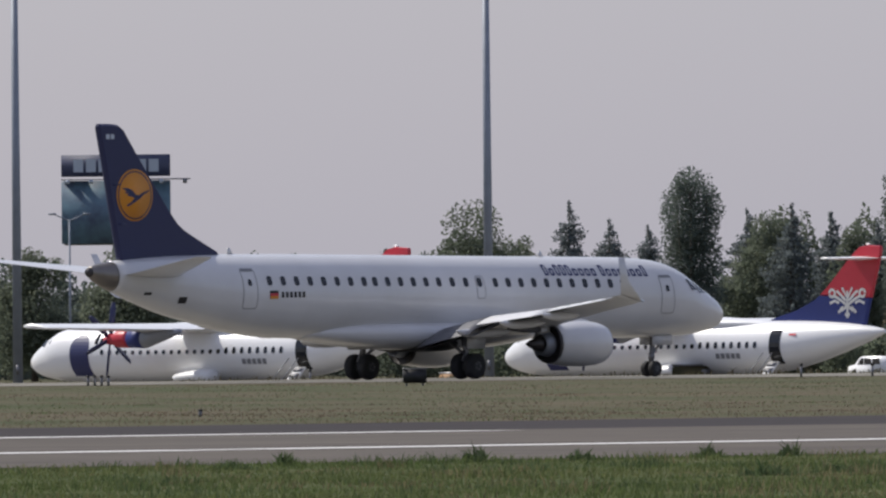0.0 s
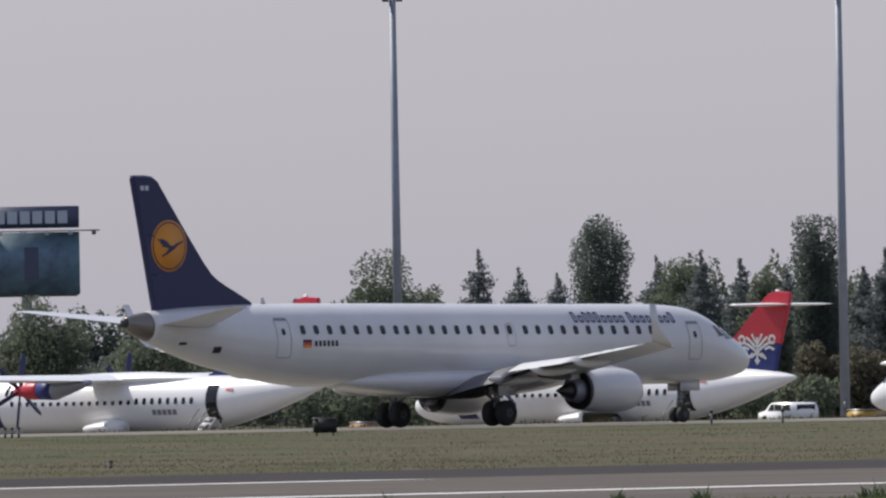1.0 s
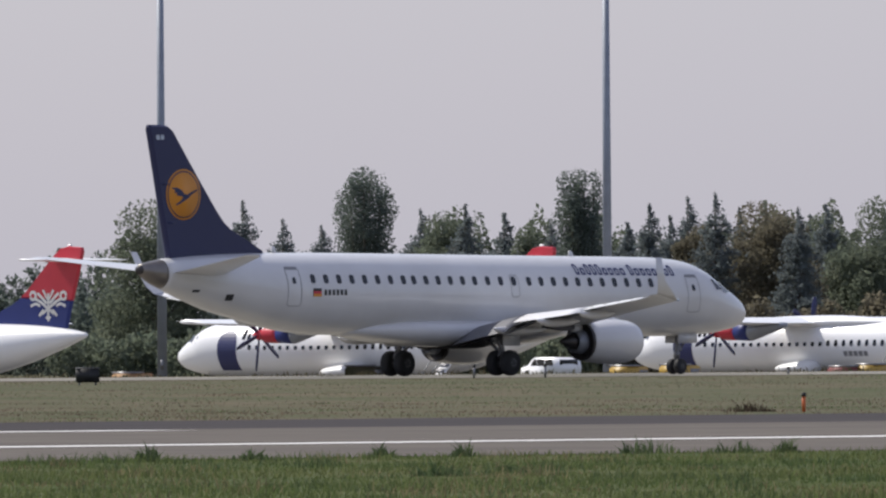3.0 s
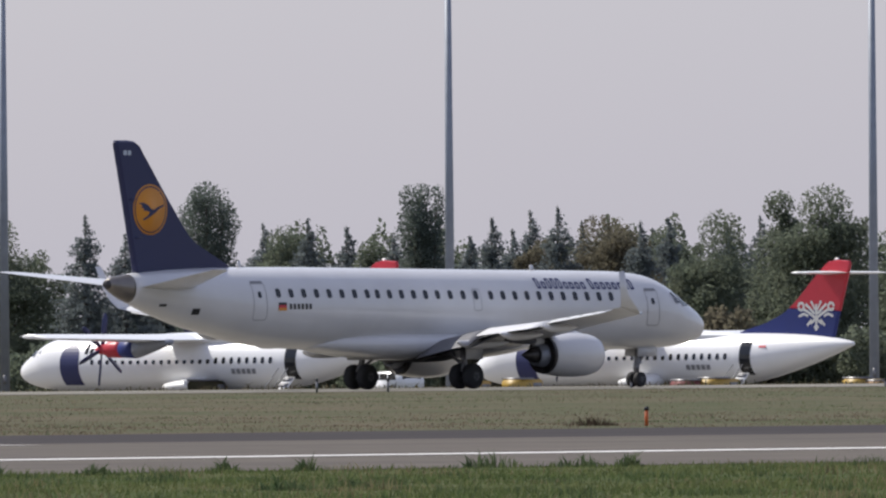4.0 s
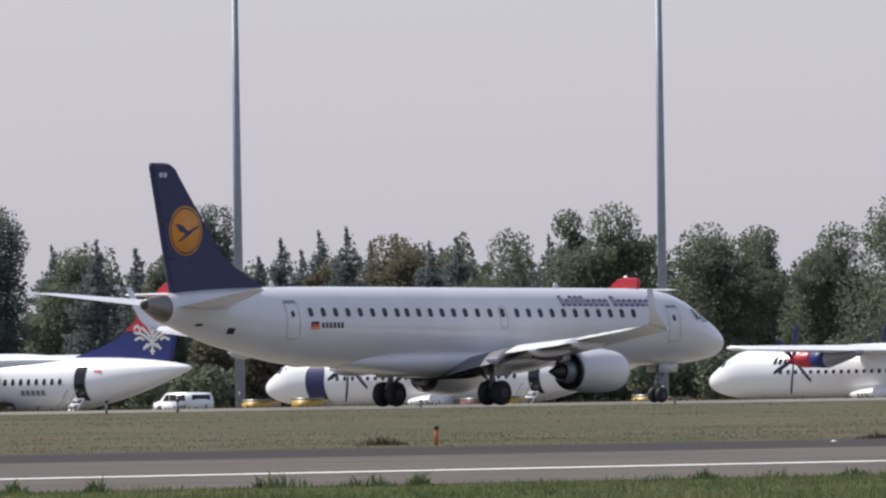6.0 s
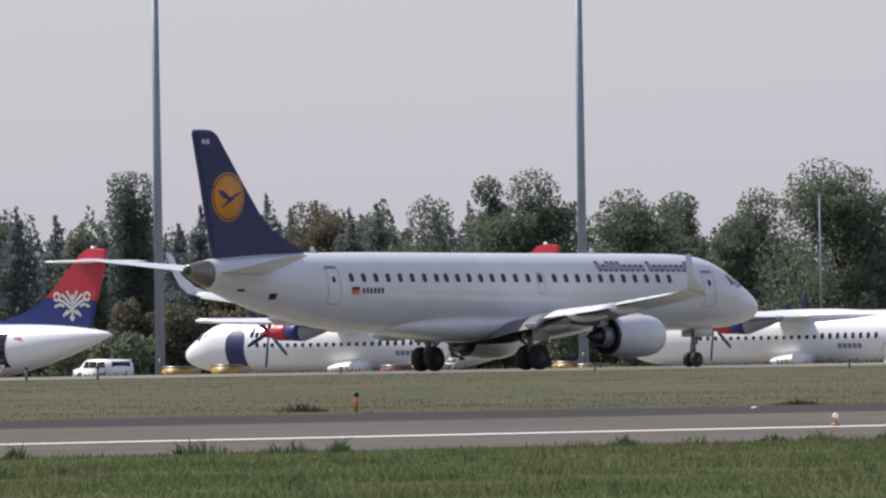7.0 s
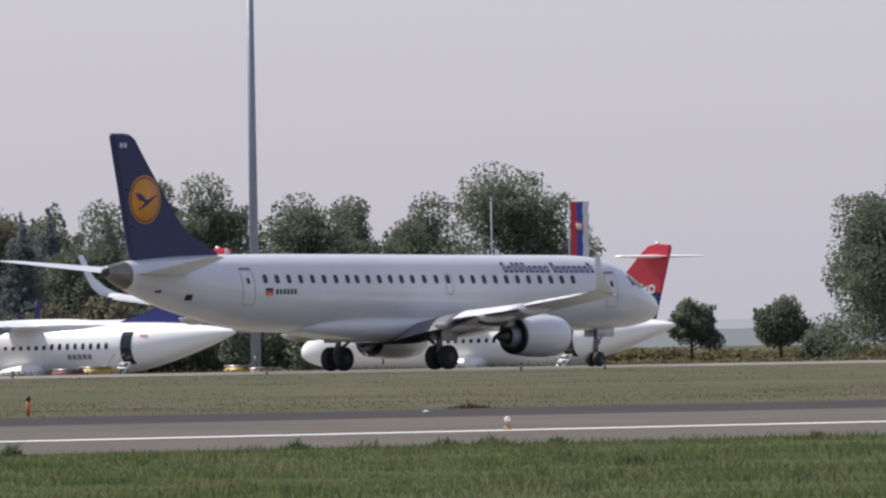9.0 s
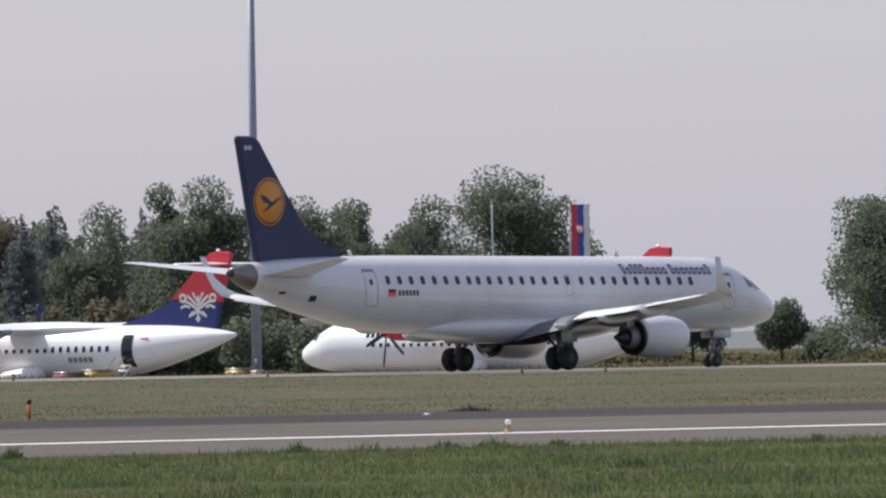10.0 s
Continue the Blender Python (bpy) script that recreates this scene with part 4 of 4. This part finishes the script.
grass_rng = np.random.default_rng(21)
x, y, q, h, w = blades(188.0, 330.0, 0.092, 170000, 0.13, 0.009, grass_rng)
keep = q < 199.5 + 1.2 * np.sin(x * 0.7) * np.sin(x * 0.23 + 1.0)
x, y, q, h, w = x[keep], y[keep], q[keep], h[keep], w[keep]
blade_mesh("meadow_grass", x, y, np.full(len(x), -0.575), h, w, grass_rng, BLADES, "green meadow grass before the runway", "grass")
x, y, q, h, w = blades(440.0, 735.0, 0.09, 14000, 0.045, 0.012, grass_rng)
keep = (q > 303.5) & (q < 473)
x, y, q, h, w = x[keep], y[keep], q[keep], h[keep], w[keep]
blade_mesh("dry_grass", x, y, np.interp(q, [p[0] for p in PROFILE], [p[1] for p in PROFILE]), h, w, grass_rng, DRY, "dry mown grass between runway and taxiway", "grass")


def clumps(d0, d1, q0, q1, number, per, spread, tall, wide, mat, seed, label):
    """Uneven tussocks: patches of blades that share a height."""
    rng = np.random.default_rng(seed)
    d, a = d0 + (d1 - d0) * rng.random(number), (rng.random(number) * 2 - 1) * 0.09
    cx, cy, ch = np.repeat(d * np.sin(a), per), np.repeat(d * np.cos(a), per), np.repeat(tall * (0.35 + 0.9 * rng.random(number) ** 2), per)
    sp = np.repeat(spread * (0.4 + 1.3 * rng.random(number)), per)
    x, y = cx + rng.normal(size=len(cx)) * sp, cy + rng.normal(size=len(cx)) * sp
    q = x * ACROSS.x + y * ACROSS.y
    keep = (q > q0) & (q < q1)
    h = ch * (0.5 + 0.6 * rng.random(len(cx)))
    w = wide * (0.6 + 0.8 * rng.random(len(cx)))
    z = np.interp(q, [p[0] for p in PROFILE], [p[1] for p in PROFILE])
    return blade_mesh("tussocks", x[keep], y[keep], z[keep], h[keep], w[keep], rng, mat, label, "grass")


clumps(440, 740, 304, 472, 520, 46, 1.1, 0.075, 0.014, TUSSOCK_GREEN, 31, "green tussocks on the mown slope")
clumps(440, 740, 304, 472, 420, 46, 1.2, 0.07, 0.014, TUSSOCK_BROWN, 32, "withered brown tussocks on the mown slope")
clumps(195, 330, 90, 199, 330, 34, 0.35, 0.20, 0.010, STRAW, 33, "straw-coloured tussocks in the meadow")
clumps(195, 330, 90, 199, 330, 40, 0.35, 0.20, 0.010, WEED, 34, "dark green tussocks in the meadow")
x, y, q, h, w = blades(780.0, 930.0, 0.09, 34000, 0.26, 0.035, grass_rng)
keep = (q > 531) & (q < 592)
x, y, q, h, w = x[keep], y[keep], q[keep], h[keep], w[keep]
blade_mesh("dry_grass", x, y, np.interp(q, [p[0] for p in PROFILE], [p[1] for p in PROFILE]), h, w, grass_rng, DRY, "dry grass between taxiway and apron", "grass")


clumps(440, 600, 304, 352, 700, 40, 1.2, 0.08, 0.016, TUSSOCK_BROWN, 35, "withered brown grass along the runway's edge")


def weed(u, dist, tall, width, count, mat, seed, label="leafy green weed clump at the runway's edge"):
    rng = np.random.default_rng(seed)
    a = (u - 1004) / 31871.0
    px, py = dist * math.sin(a), dist * math.cos(a)
    z = ground_z(px * ACROSS.x + py * ACROSS.y)
    x = px + rng.normal(size=count) * width * 0.35
    y = py + rng.normal(size=count) * width * 0.35
    lobe = np.exp(-((x - px + 0.2 * width * math.sin(seed)) ** 2 + (y - py) ** 2) / (0.30 * width * width))
    h = tall * (0.18 + 0.95 * lobe * rng.random(count) ** 0.7 + 0.25 * (rng.random(count) > 0.93))
    ob = blade_mesh("weed_clump", x - px, y - py, np.zeros(count), h, np.full(count, 0.020) * (0.5 + rng.random(count)), rng, mat, label, "weeds")
    ob.matrix_basis = pose(px, py, z)
    return ob


for k, (u, dist, tall, width) in enumerate([(-274, 288, 0.26, 0.35), (471, 300, 0.22, 0.4), (611, 300, 0.26, 0.4), (936, 306, 0.30, 0.9), (1096, 306, 0.24, 0.9), (1190, 306, 0.26, 0.35),
                                         (1962, 316, 0.18, 0.5), (2037, 316, 0.20, 0.6), (2150, 316, 0.18, 0.3), (2610, 318, 0.2, 0.3), (60, 292, 0.28, 0.5), (250, 294, 0.2, 0.6), (1700, 312, 0.2, 0.5)]):
    weed(u, dist, tall * 1.15, width, 110, WEED, 40 + k)
for k, (u, dist, tall, width) in enumerate([(588, 256, 0.24, 0.9), (700, 262, 0.2, 0.6), (2290, 262, 0.22, 0.5), (-380, 280, 0.2, 0.6)]):
    weed(u, dist, tall, width, 110, WEED, 70 + k, "leafy green weed clump in the meadow")
weed(1128, 484, 0.30, 0.9, 160, BROWN_WEED, 90, "low brown weed clump beside the runway")
weed(2000, 484, 0.22, 0.9, 160, BROWN_WEED, 91, "low brown weed clump beside the runway")


# ---- airfield markers ----
def far(u, dist):
    a = (u - 1002.5) / 31871.0
    x, y = dist * math.sin(a), dist * math.cos(a)
    return x, y, ground_z(x * ACROSS.x + y * ACROSS.y)


sign = tagged(new("taxiway_sign"), "squat black taxiway sign box seen from behind", "sign")
sign.matrix_basis = pose(*far(-50, 652), 0, 0, 12)
part("casing", box(0.84, 0.26, 0.50, 0, 0, 0.10, 0.03), BLACK, sign)
part("lid", box(0.88, 0.30, 0.04, 0, 0, 0.60, 0.01), STRUT, sign)
for dx in (-0.3, 0.3):
    part("leg", rod((dx, 0, 0), (dx, 0, 0.12), 0.04, k=8), STRUT, sign)


def stake(u, dist, tall, mat, label, head=True):
    t = tagged(new("marker_post"), label, "marker", "airfield marker posts")
    t.matrix_basis = pose(*far(u, dist))
    part("post", rod((0, 0, 0), (0, 0, tall * 0.8), 0.05, k=10), mat, t)
    if head:
        part("cap", rod((0, 0, tall * 0.8), (0, 0, tall), 0.075, 0.06, 10), BLACK, t)
    return t


stake(1217, 482, 0.52, ORANGE, "short orange marker post with a dark cap, in grass")
stake(-235, 800, 0.62, STRUT, "short dark taxiway edge light post")
for u in (634, 760):
    stake(u, 718, 0.55, STRUT, "short dark taxiway edge light post")
for u in (2090, 2238, 1190, 1640):
    stake(u, 752, 0.32, STRUT, "short dark taxiway edge light post")
stake(-430, 486, 0.2, STRUT, "short dark taxiway edge light post")
for u in (-628, -616, -604, -592):
    stake(u, 688, 0.40, STRUT, "small dark light on a stake beside the taxiway")
lamp = tagged(new("runway_edge_light"), "small white runway edge light on a faded base", "light")
lamp.matrix_basis = pose(*far(2064, 366))
part("base", rod((0, 0, 0), (0, 0, 0.10), 0.10, 0.07, 14), TAN, lamp)
part("stem", rod((0, 0, 0.10), (0, 0, 0.20), 0.035, k=10), TAN, lamp)
part("lens", lathe([(0.20, 0.045), (0.23, 0.065), (0.28, 0.055), (0.30, 0.02)], 16, "z"), LINE, lamp)
inset = tagged(new("inset_light"), "tiny white light beside the runway", "light")
inset.matrix_basis = pose(*far(1921, 464))
part("dome", lathe([(0.0, 0.09), (0.04, 0.085), (0.07, 0.03)], 14, "z"), LINE, inset)
part("collar", rod((0, 0, 0), (0, 0, 0.03), 0.12, k=14), STRUT, inset)


# ---- apron vehicles ----
def cart(u, dist, mat, length, tall, label):
    c = tagged(new("baggage_cart"), label, "service cart", "apron service carts")
    c.matrix_basis = pose(*far(u, dist), 0, 0, math.degrees(YAW) + 8)
    part("body", box(length, 1.3, tall - 0.45, 0, 0, 0.45, 0.08), mat, c)
    part("deck", box(length + 0.3, 1.4, 0.12, 0, 0, 0.33, 0.02), STRUT, c)
    part("canopy", box(length * 0.55, 1.36, 0.10, -length * 0.2, 0, tall, 0.03), STRUT, c)
    for dy in (-0.66, 0.66):
        part("side_panel", box(length * 0.4, 0.03, tall - 0.8, length * 0.22, dy, 0.62, 0.01), STRUT, c)
    part("towbar", rod((length / 2 + 0.1, 0, 0.4), (length / 2 + 1.1, 0, 0.3), 0.04, k=8), STRUT, c)
    for dx in (-length * 0.36, length * 0.36):
        for dy in (-0.6, 0.6):
            part("wheel", lathe([(-0.1, 0.1), (-0.1, 0.26), (0, 0.3), (0.1, 0.26), (0.1, 0.1)], 18, "y"), RUBBER, c, m=pose(dx, dy, 0.3))


for u, mat, length, tall, label in ((30, TAN, 2.2, 0.85, "faded orange service cart standing on the apron"), (440, DRY, 2.0, 1.15, "olive brown service cart standing on the apron"), (908, YELLOW, 2.0, 1.05, "yellow service cart standing on the apron"),
                                    (998, YELLOW, 2.2, 1.10, "yellow service cart standing on the apron"), (1306, DARK_RED, 3.4, 0.95, "dark red low service cart on the apron"), (1345, YELLOW, 2.4, 1.05, "yellow service cart standing on the apron"), (1600, YELLOW, 2.2, 1.0, "yellow service cart standing on the apron"), (1645, TAN, 3.2, 0.85, "faded orange service cart standing on the apron")):
    cart(u, 962, mat, length, tall, label)


def build_car():
    v = tagged(new("estate_car"), "white estate car parked on the apron", "car")
    prof = [(-2.15, 0.30), (-2.2, 0.85), (-2.05, 1.20), (-1.75, 1.45), (0.35, 1.47), (0.65, 1.40), (1.25, 0.98), (2.1, 0.82), (2.2, 0.30)]
    body = part("body", slab(prof, 1.8), ATR_WHITE, v)
    for side in (-1, 1):
        for x0, x1 in ((-1.75, -0.8), (-0.7, 0.15), (0.22, 0.95)):
            bm = bmesh.new()
            bm.faces.new([bm.verts.new(p) for p in ((x0, side * 0.912, 0.95), (x1, side * 0.912, 0.95), (x1 - (0.42 if x1 > 0.5 else 0), side * 0.912, 1.34), (x0 + (0.12 if x0 < -1 else 0), side * 0.912, 1.34))])
            part("side_window", bm, PANE, body, smooth=False)
        for x in (-1.35, 1.35):
            wh = part("wheel", lathe([(-0.11, 0.16), (-0.11, 0.3), (-0.05, 0.34), (0.05, 0.34), (0.11, 0.3), (0.11, 0.16)], 24, "y"), RUBBER, v, m=pose(x, side * 0.84, 0.34))
            part("rim", lathe([(-0.115, 0.02), (-0.115, 0.18), (0.115, 0.18), (0.115, 0.02)], 18, "y"), RIM, wh)
    part("bumper", box(0.2, 1.7, 0.22, 2.18, 0, 0.32, 0.04), STRUT, v)
    part("rear_window", box(0.03, 1.3, 0.34, -2.10, 0, 0.98, 0.005), PANE, body)
    return v


car = build_car()
car.matrix_basis = pose(*far(770, 1110), 0, 0, 122)


# ---- billboard, street lamp, flags ----
board = tagged(new("billboard"), "large blue billboard with pale header lettering on a column", "billboard")
board.matrix_basis = pose(-70.3, 1419, -1.0, 0, 0, 2.8)
part("column", rod((0.1, 0.6, 0), (0.1, 0.6, 11.5), 0.45, 0.40, 20), MAST, board)
part("screen", box(8.6, 0.4, 4.95, 0, 0, 10.72, 0.04), SCREEN, board, "dark teal printed panel")
header = part("header", box(8.6, 0.4, 1.72, 0, 0, 16.0, 0.04), PANEL, board, "dark blue header panel")
for i in range(7):
    bm = box(0.78, 0.04, 1.0, 0, 0, 0)
    part("letter_bar", bm, PALE, header, smooth=False, m=pose(-2.95 + 0.99 * i, -0.23, 16.36))
part("gantry", box(10.2, 0.5, 0.10, 0.8, -0.5, 15.72), STRUT, board)
for i in range(6):
    arm = part("spotlight", box(0.34, 0.35, 0.34, -3.8 + 1.85 * i, -0.9, 15.42, 0.04), PALE if i < 5 else STRUT, board)
figure = box(1.1, 0.03, 2.6, 0.5, -0.23, 11.9)
part("printed_panel", figure, PANEL, board, smooth=False)
part("rear_frame", box(8.2, 0.5, 0.25, 0, 0.4, 10.6), STRUT, board)

post = tagged(new("street_lamp"), "slim double-armed street lamp", "street lamp")
post.matrix_basis = pose(-65.1, 1248.3, -1.0)
part("pole", rod((0, 0, 0), (0, 0, 11.4), 0.10, 0.06, 12), MAST, post)
for side in (-1, 1):
    part("arm", rod((0, 0, 11.3), (side * 1.0, 0, 11.75), 0.045, k=8), MAST, post)
    part("lamp_head", box(0.55, 0.22, 0.13, side * 1.2, 0, 11.72, 0.03), MAST, post)


def flagpole(x, y, tall, flag):
    p = tagged(new("flagpole"), "white flagpole with a long tricolour banner" if flag else "bare slim white flagpole", "flagpole", "flagpoles")
    p.matrix_basis = pose(x, y, -1.0)
    part("pole", rod((0, 0, 0), (0, 0, tall), 0.085, 0.045, 12), MAST, p)
    part("finial", lathe([(tall, 0.03), (tall + 0.06, 0.09), (tall + 0.14, 0.03)], 12, "z"), GREY_METAL, p)
    part("foot", box(0.5, 0.5, 0.15), CONCRETE, p)
    if flag:
        for k, mat in enumerate((RED, FLAG_BLUE, LINE)):
            bm = bmesh.new()
            cols = []
            for i in range(5):
                xx = 0.10 + 0.40 * k + 0.10 * i
                cols.append([(xx * (1.0 - 0.03 * (j % 3)), 0.10 * math.sin(xx * 5 + j * 0.35), tall - 0.15 - 4.4 * j / 14) for j in range(15)])
            vs = [[bm.verts.new(c) for c in col] for col in cols]
            for a, b in zip(vs, vs[1:]):
                for j in range(14):
                    bm.faces.new((a[j], b[j], b[j + 1], a[j + 1]))
            band = part("banner_band", bm, mat, p, "red band" if k == 0 else "blue band" if k == 1 else "white band")
            if k == 1:
                part("crest", rounded_plate(0.55, 0.62, 0.03, 0.2), RED, band, "red and white crest", m=pose(0.62, -0.14, tall - 1.75))
                part("crest_centre", rounded_plate(0.40, 0.44, 0.03, 0.15), LINE, band, m=pose(0.62, -0.165, tall - 1.75))


flagpole(37.5, 1149.4, 11.1, False)
flagpole(42.45, 1149.2, 11.1, True)


# ---- far distance ----
def distance(name, dist, tall, seed, colour, label):
    r = random.Random(seed)
    bm = bmesh.new()
    prev = None
    for i in range(361):
        a = radians(-60 + 120 * i / 360)
        h = tall * (0.7 + 0.3 * math.sin(i * 0.9) * math.sin(i * 0.37)) + r.uniform(0, 0.25) * tall
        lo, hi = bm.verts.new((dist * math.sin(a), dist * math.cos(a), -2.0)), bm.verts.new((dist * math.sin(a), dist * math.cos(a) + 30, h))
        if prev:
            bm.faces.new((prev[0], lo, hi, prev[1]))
        prev = (lo, hi)
    # plain emission: the haze of distance is put into the glow colour
    m = bpy.data.materials.new(name + "_haze_glow")
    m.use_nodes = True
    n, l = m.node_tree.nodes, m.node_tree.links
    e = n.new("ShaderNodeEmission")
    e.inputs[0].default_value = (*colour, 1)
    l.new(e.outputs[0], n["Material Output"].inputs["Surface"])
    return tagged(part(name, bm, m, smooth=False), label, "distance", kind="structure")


distance("backdrop_woods", 3600, 3.2, 3, (0.27, 0.29, 0.32), "glowing blue-grey line of distant woods, haze in its colour")
distance("backdrop_hills", 4700, 6.5, 4, (0.42, 0.43, 0.48), "pale glowing hills on the horizon, haze in their colour")


hedge("low_shrubs", 55, 84, 1560, 1.15, 4200, 9, "low scrubby bushes at the edge of the field", STRAW)
hedge("low_shrubs", 40, 84, 1300, 0.60, 3000, 12, "low dry scrub and tall grass behind the apron", STRAW)


def motions():
    base = Vector((-24.512, 742.21, -0.025))
    drift = [(0, 0.0), (5, 0.0), (6.5, -0.05), (8, -0.12), (9, -0.04), (10, 0.12)]
    slow = [(t / 10, float(np.interp(t / 10, [d[0] for d in drift], [d[1] for d in drift]))) for t in range(-10, 111)]
    soft_drift = np.convolve([d[1] for d in slow], np.ones(9) / 9, "same")

    def way(t):
        return 7.40 * t + 0.0475 * t * t + float(np.interp(t, [d[0] for d in slow], soft_drift))

    turn = math.degrees(YAW)
    walk(jet, [(t, pose(*(base + ALONG * way(t)), 0, 0, turn)) for t in [k / 2 for k in range(21)]])
    for ob, x, y, r in wheels:
        walk(ob, [(k / 30, pose(x, y, r, 0, math.degrees(way(k / 30) / r), 0)) for k in range(301)])


motions()
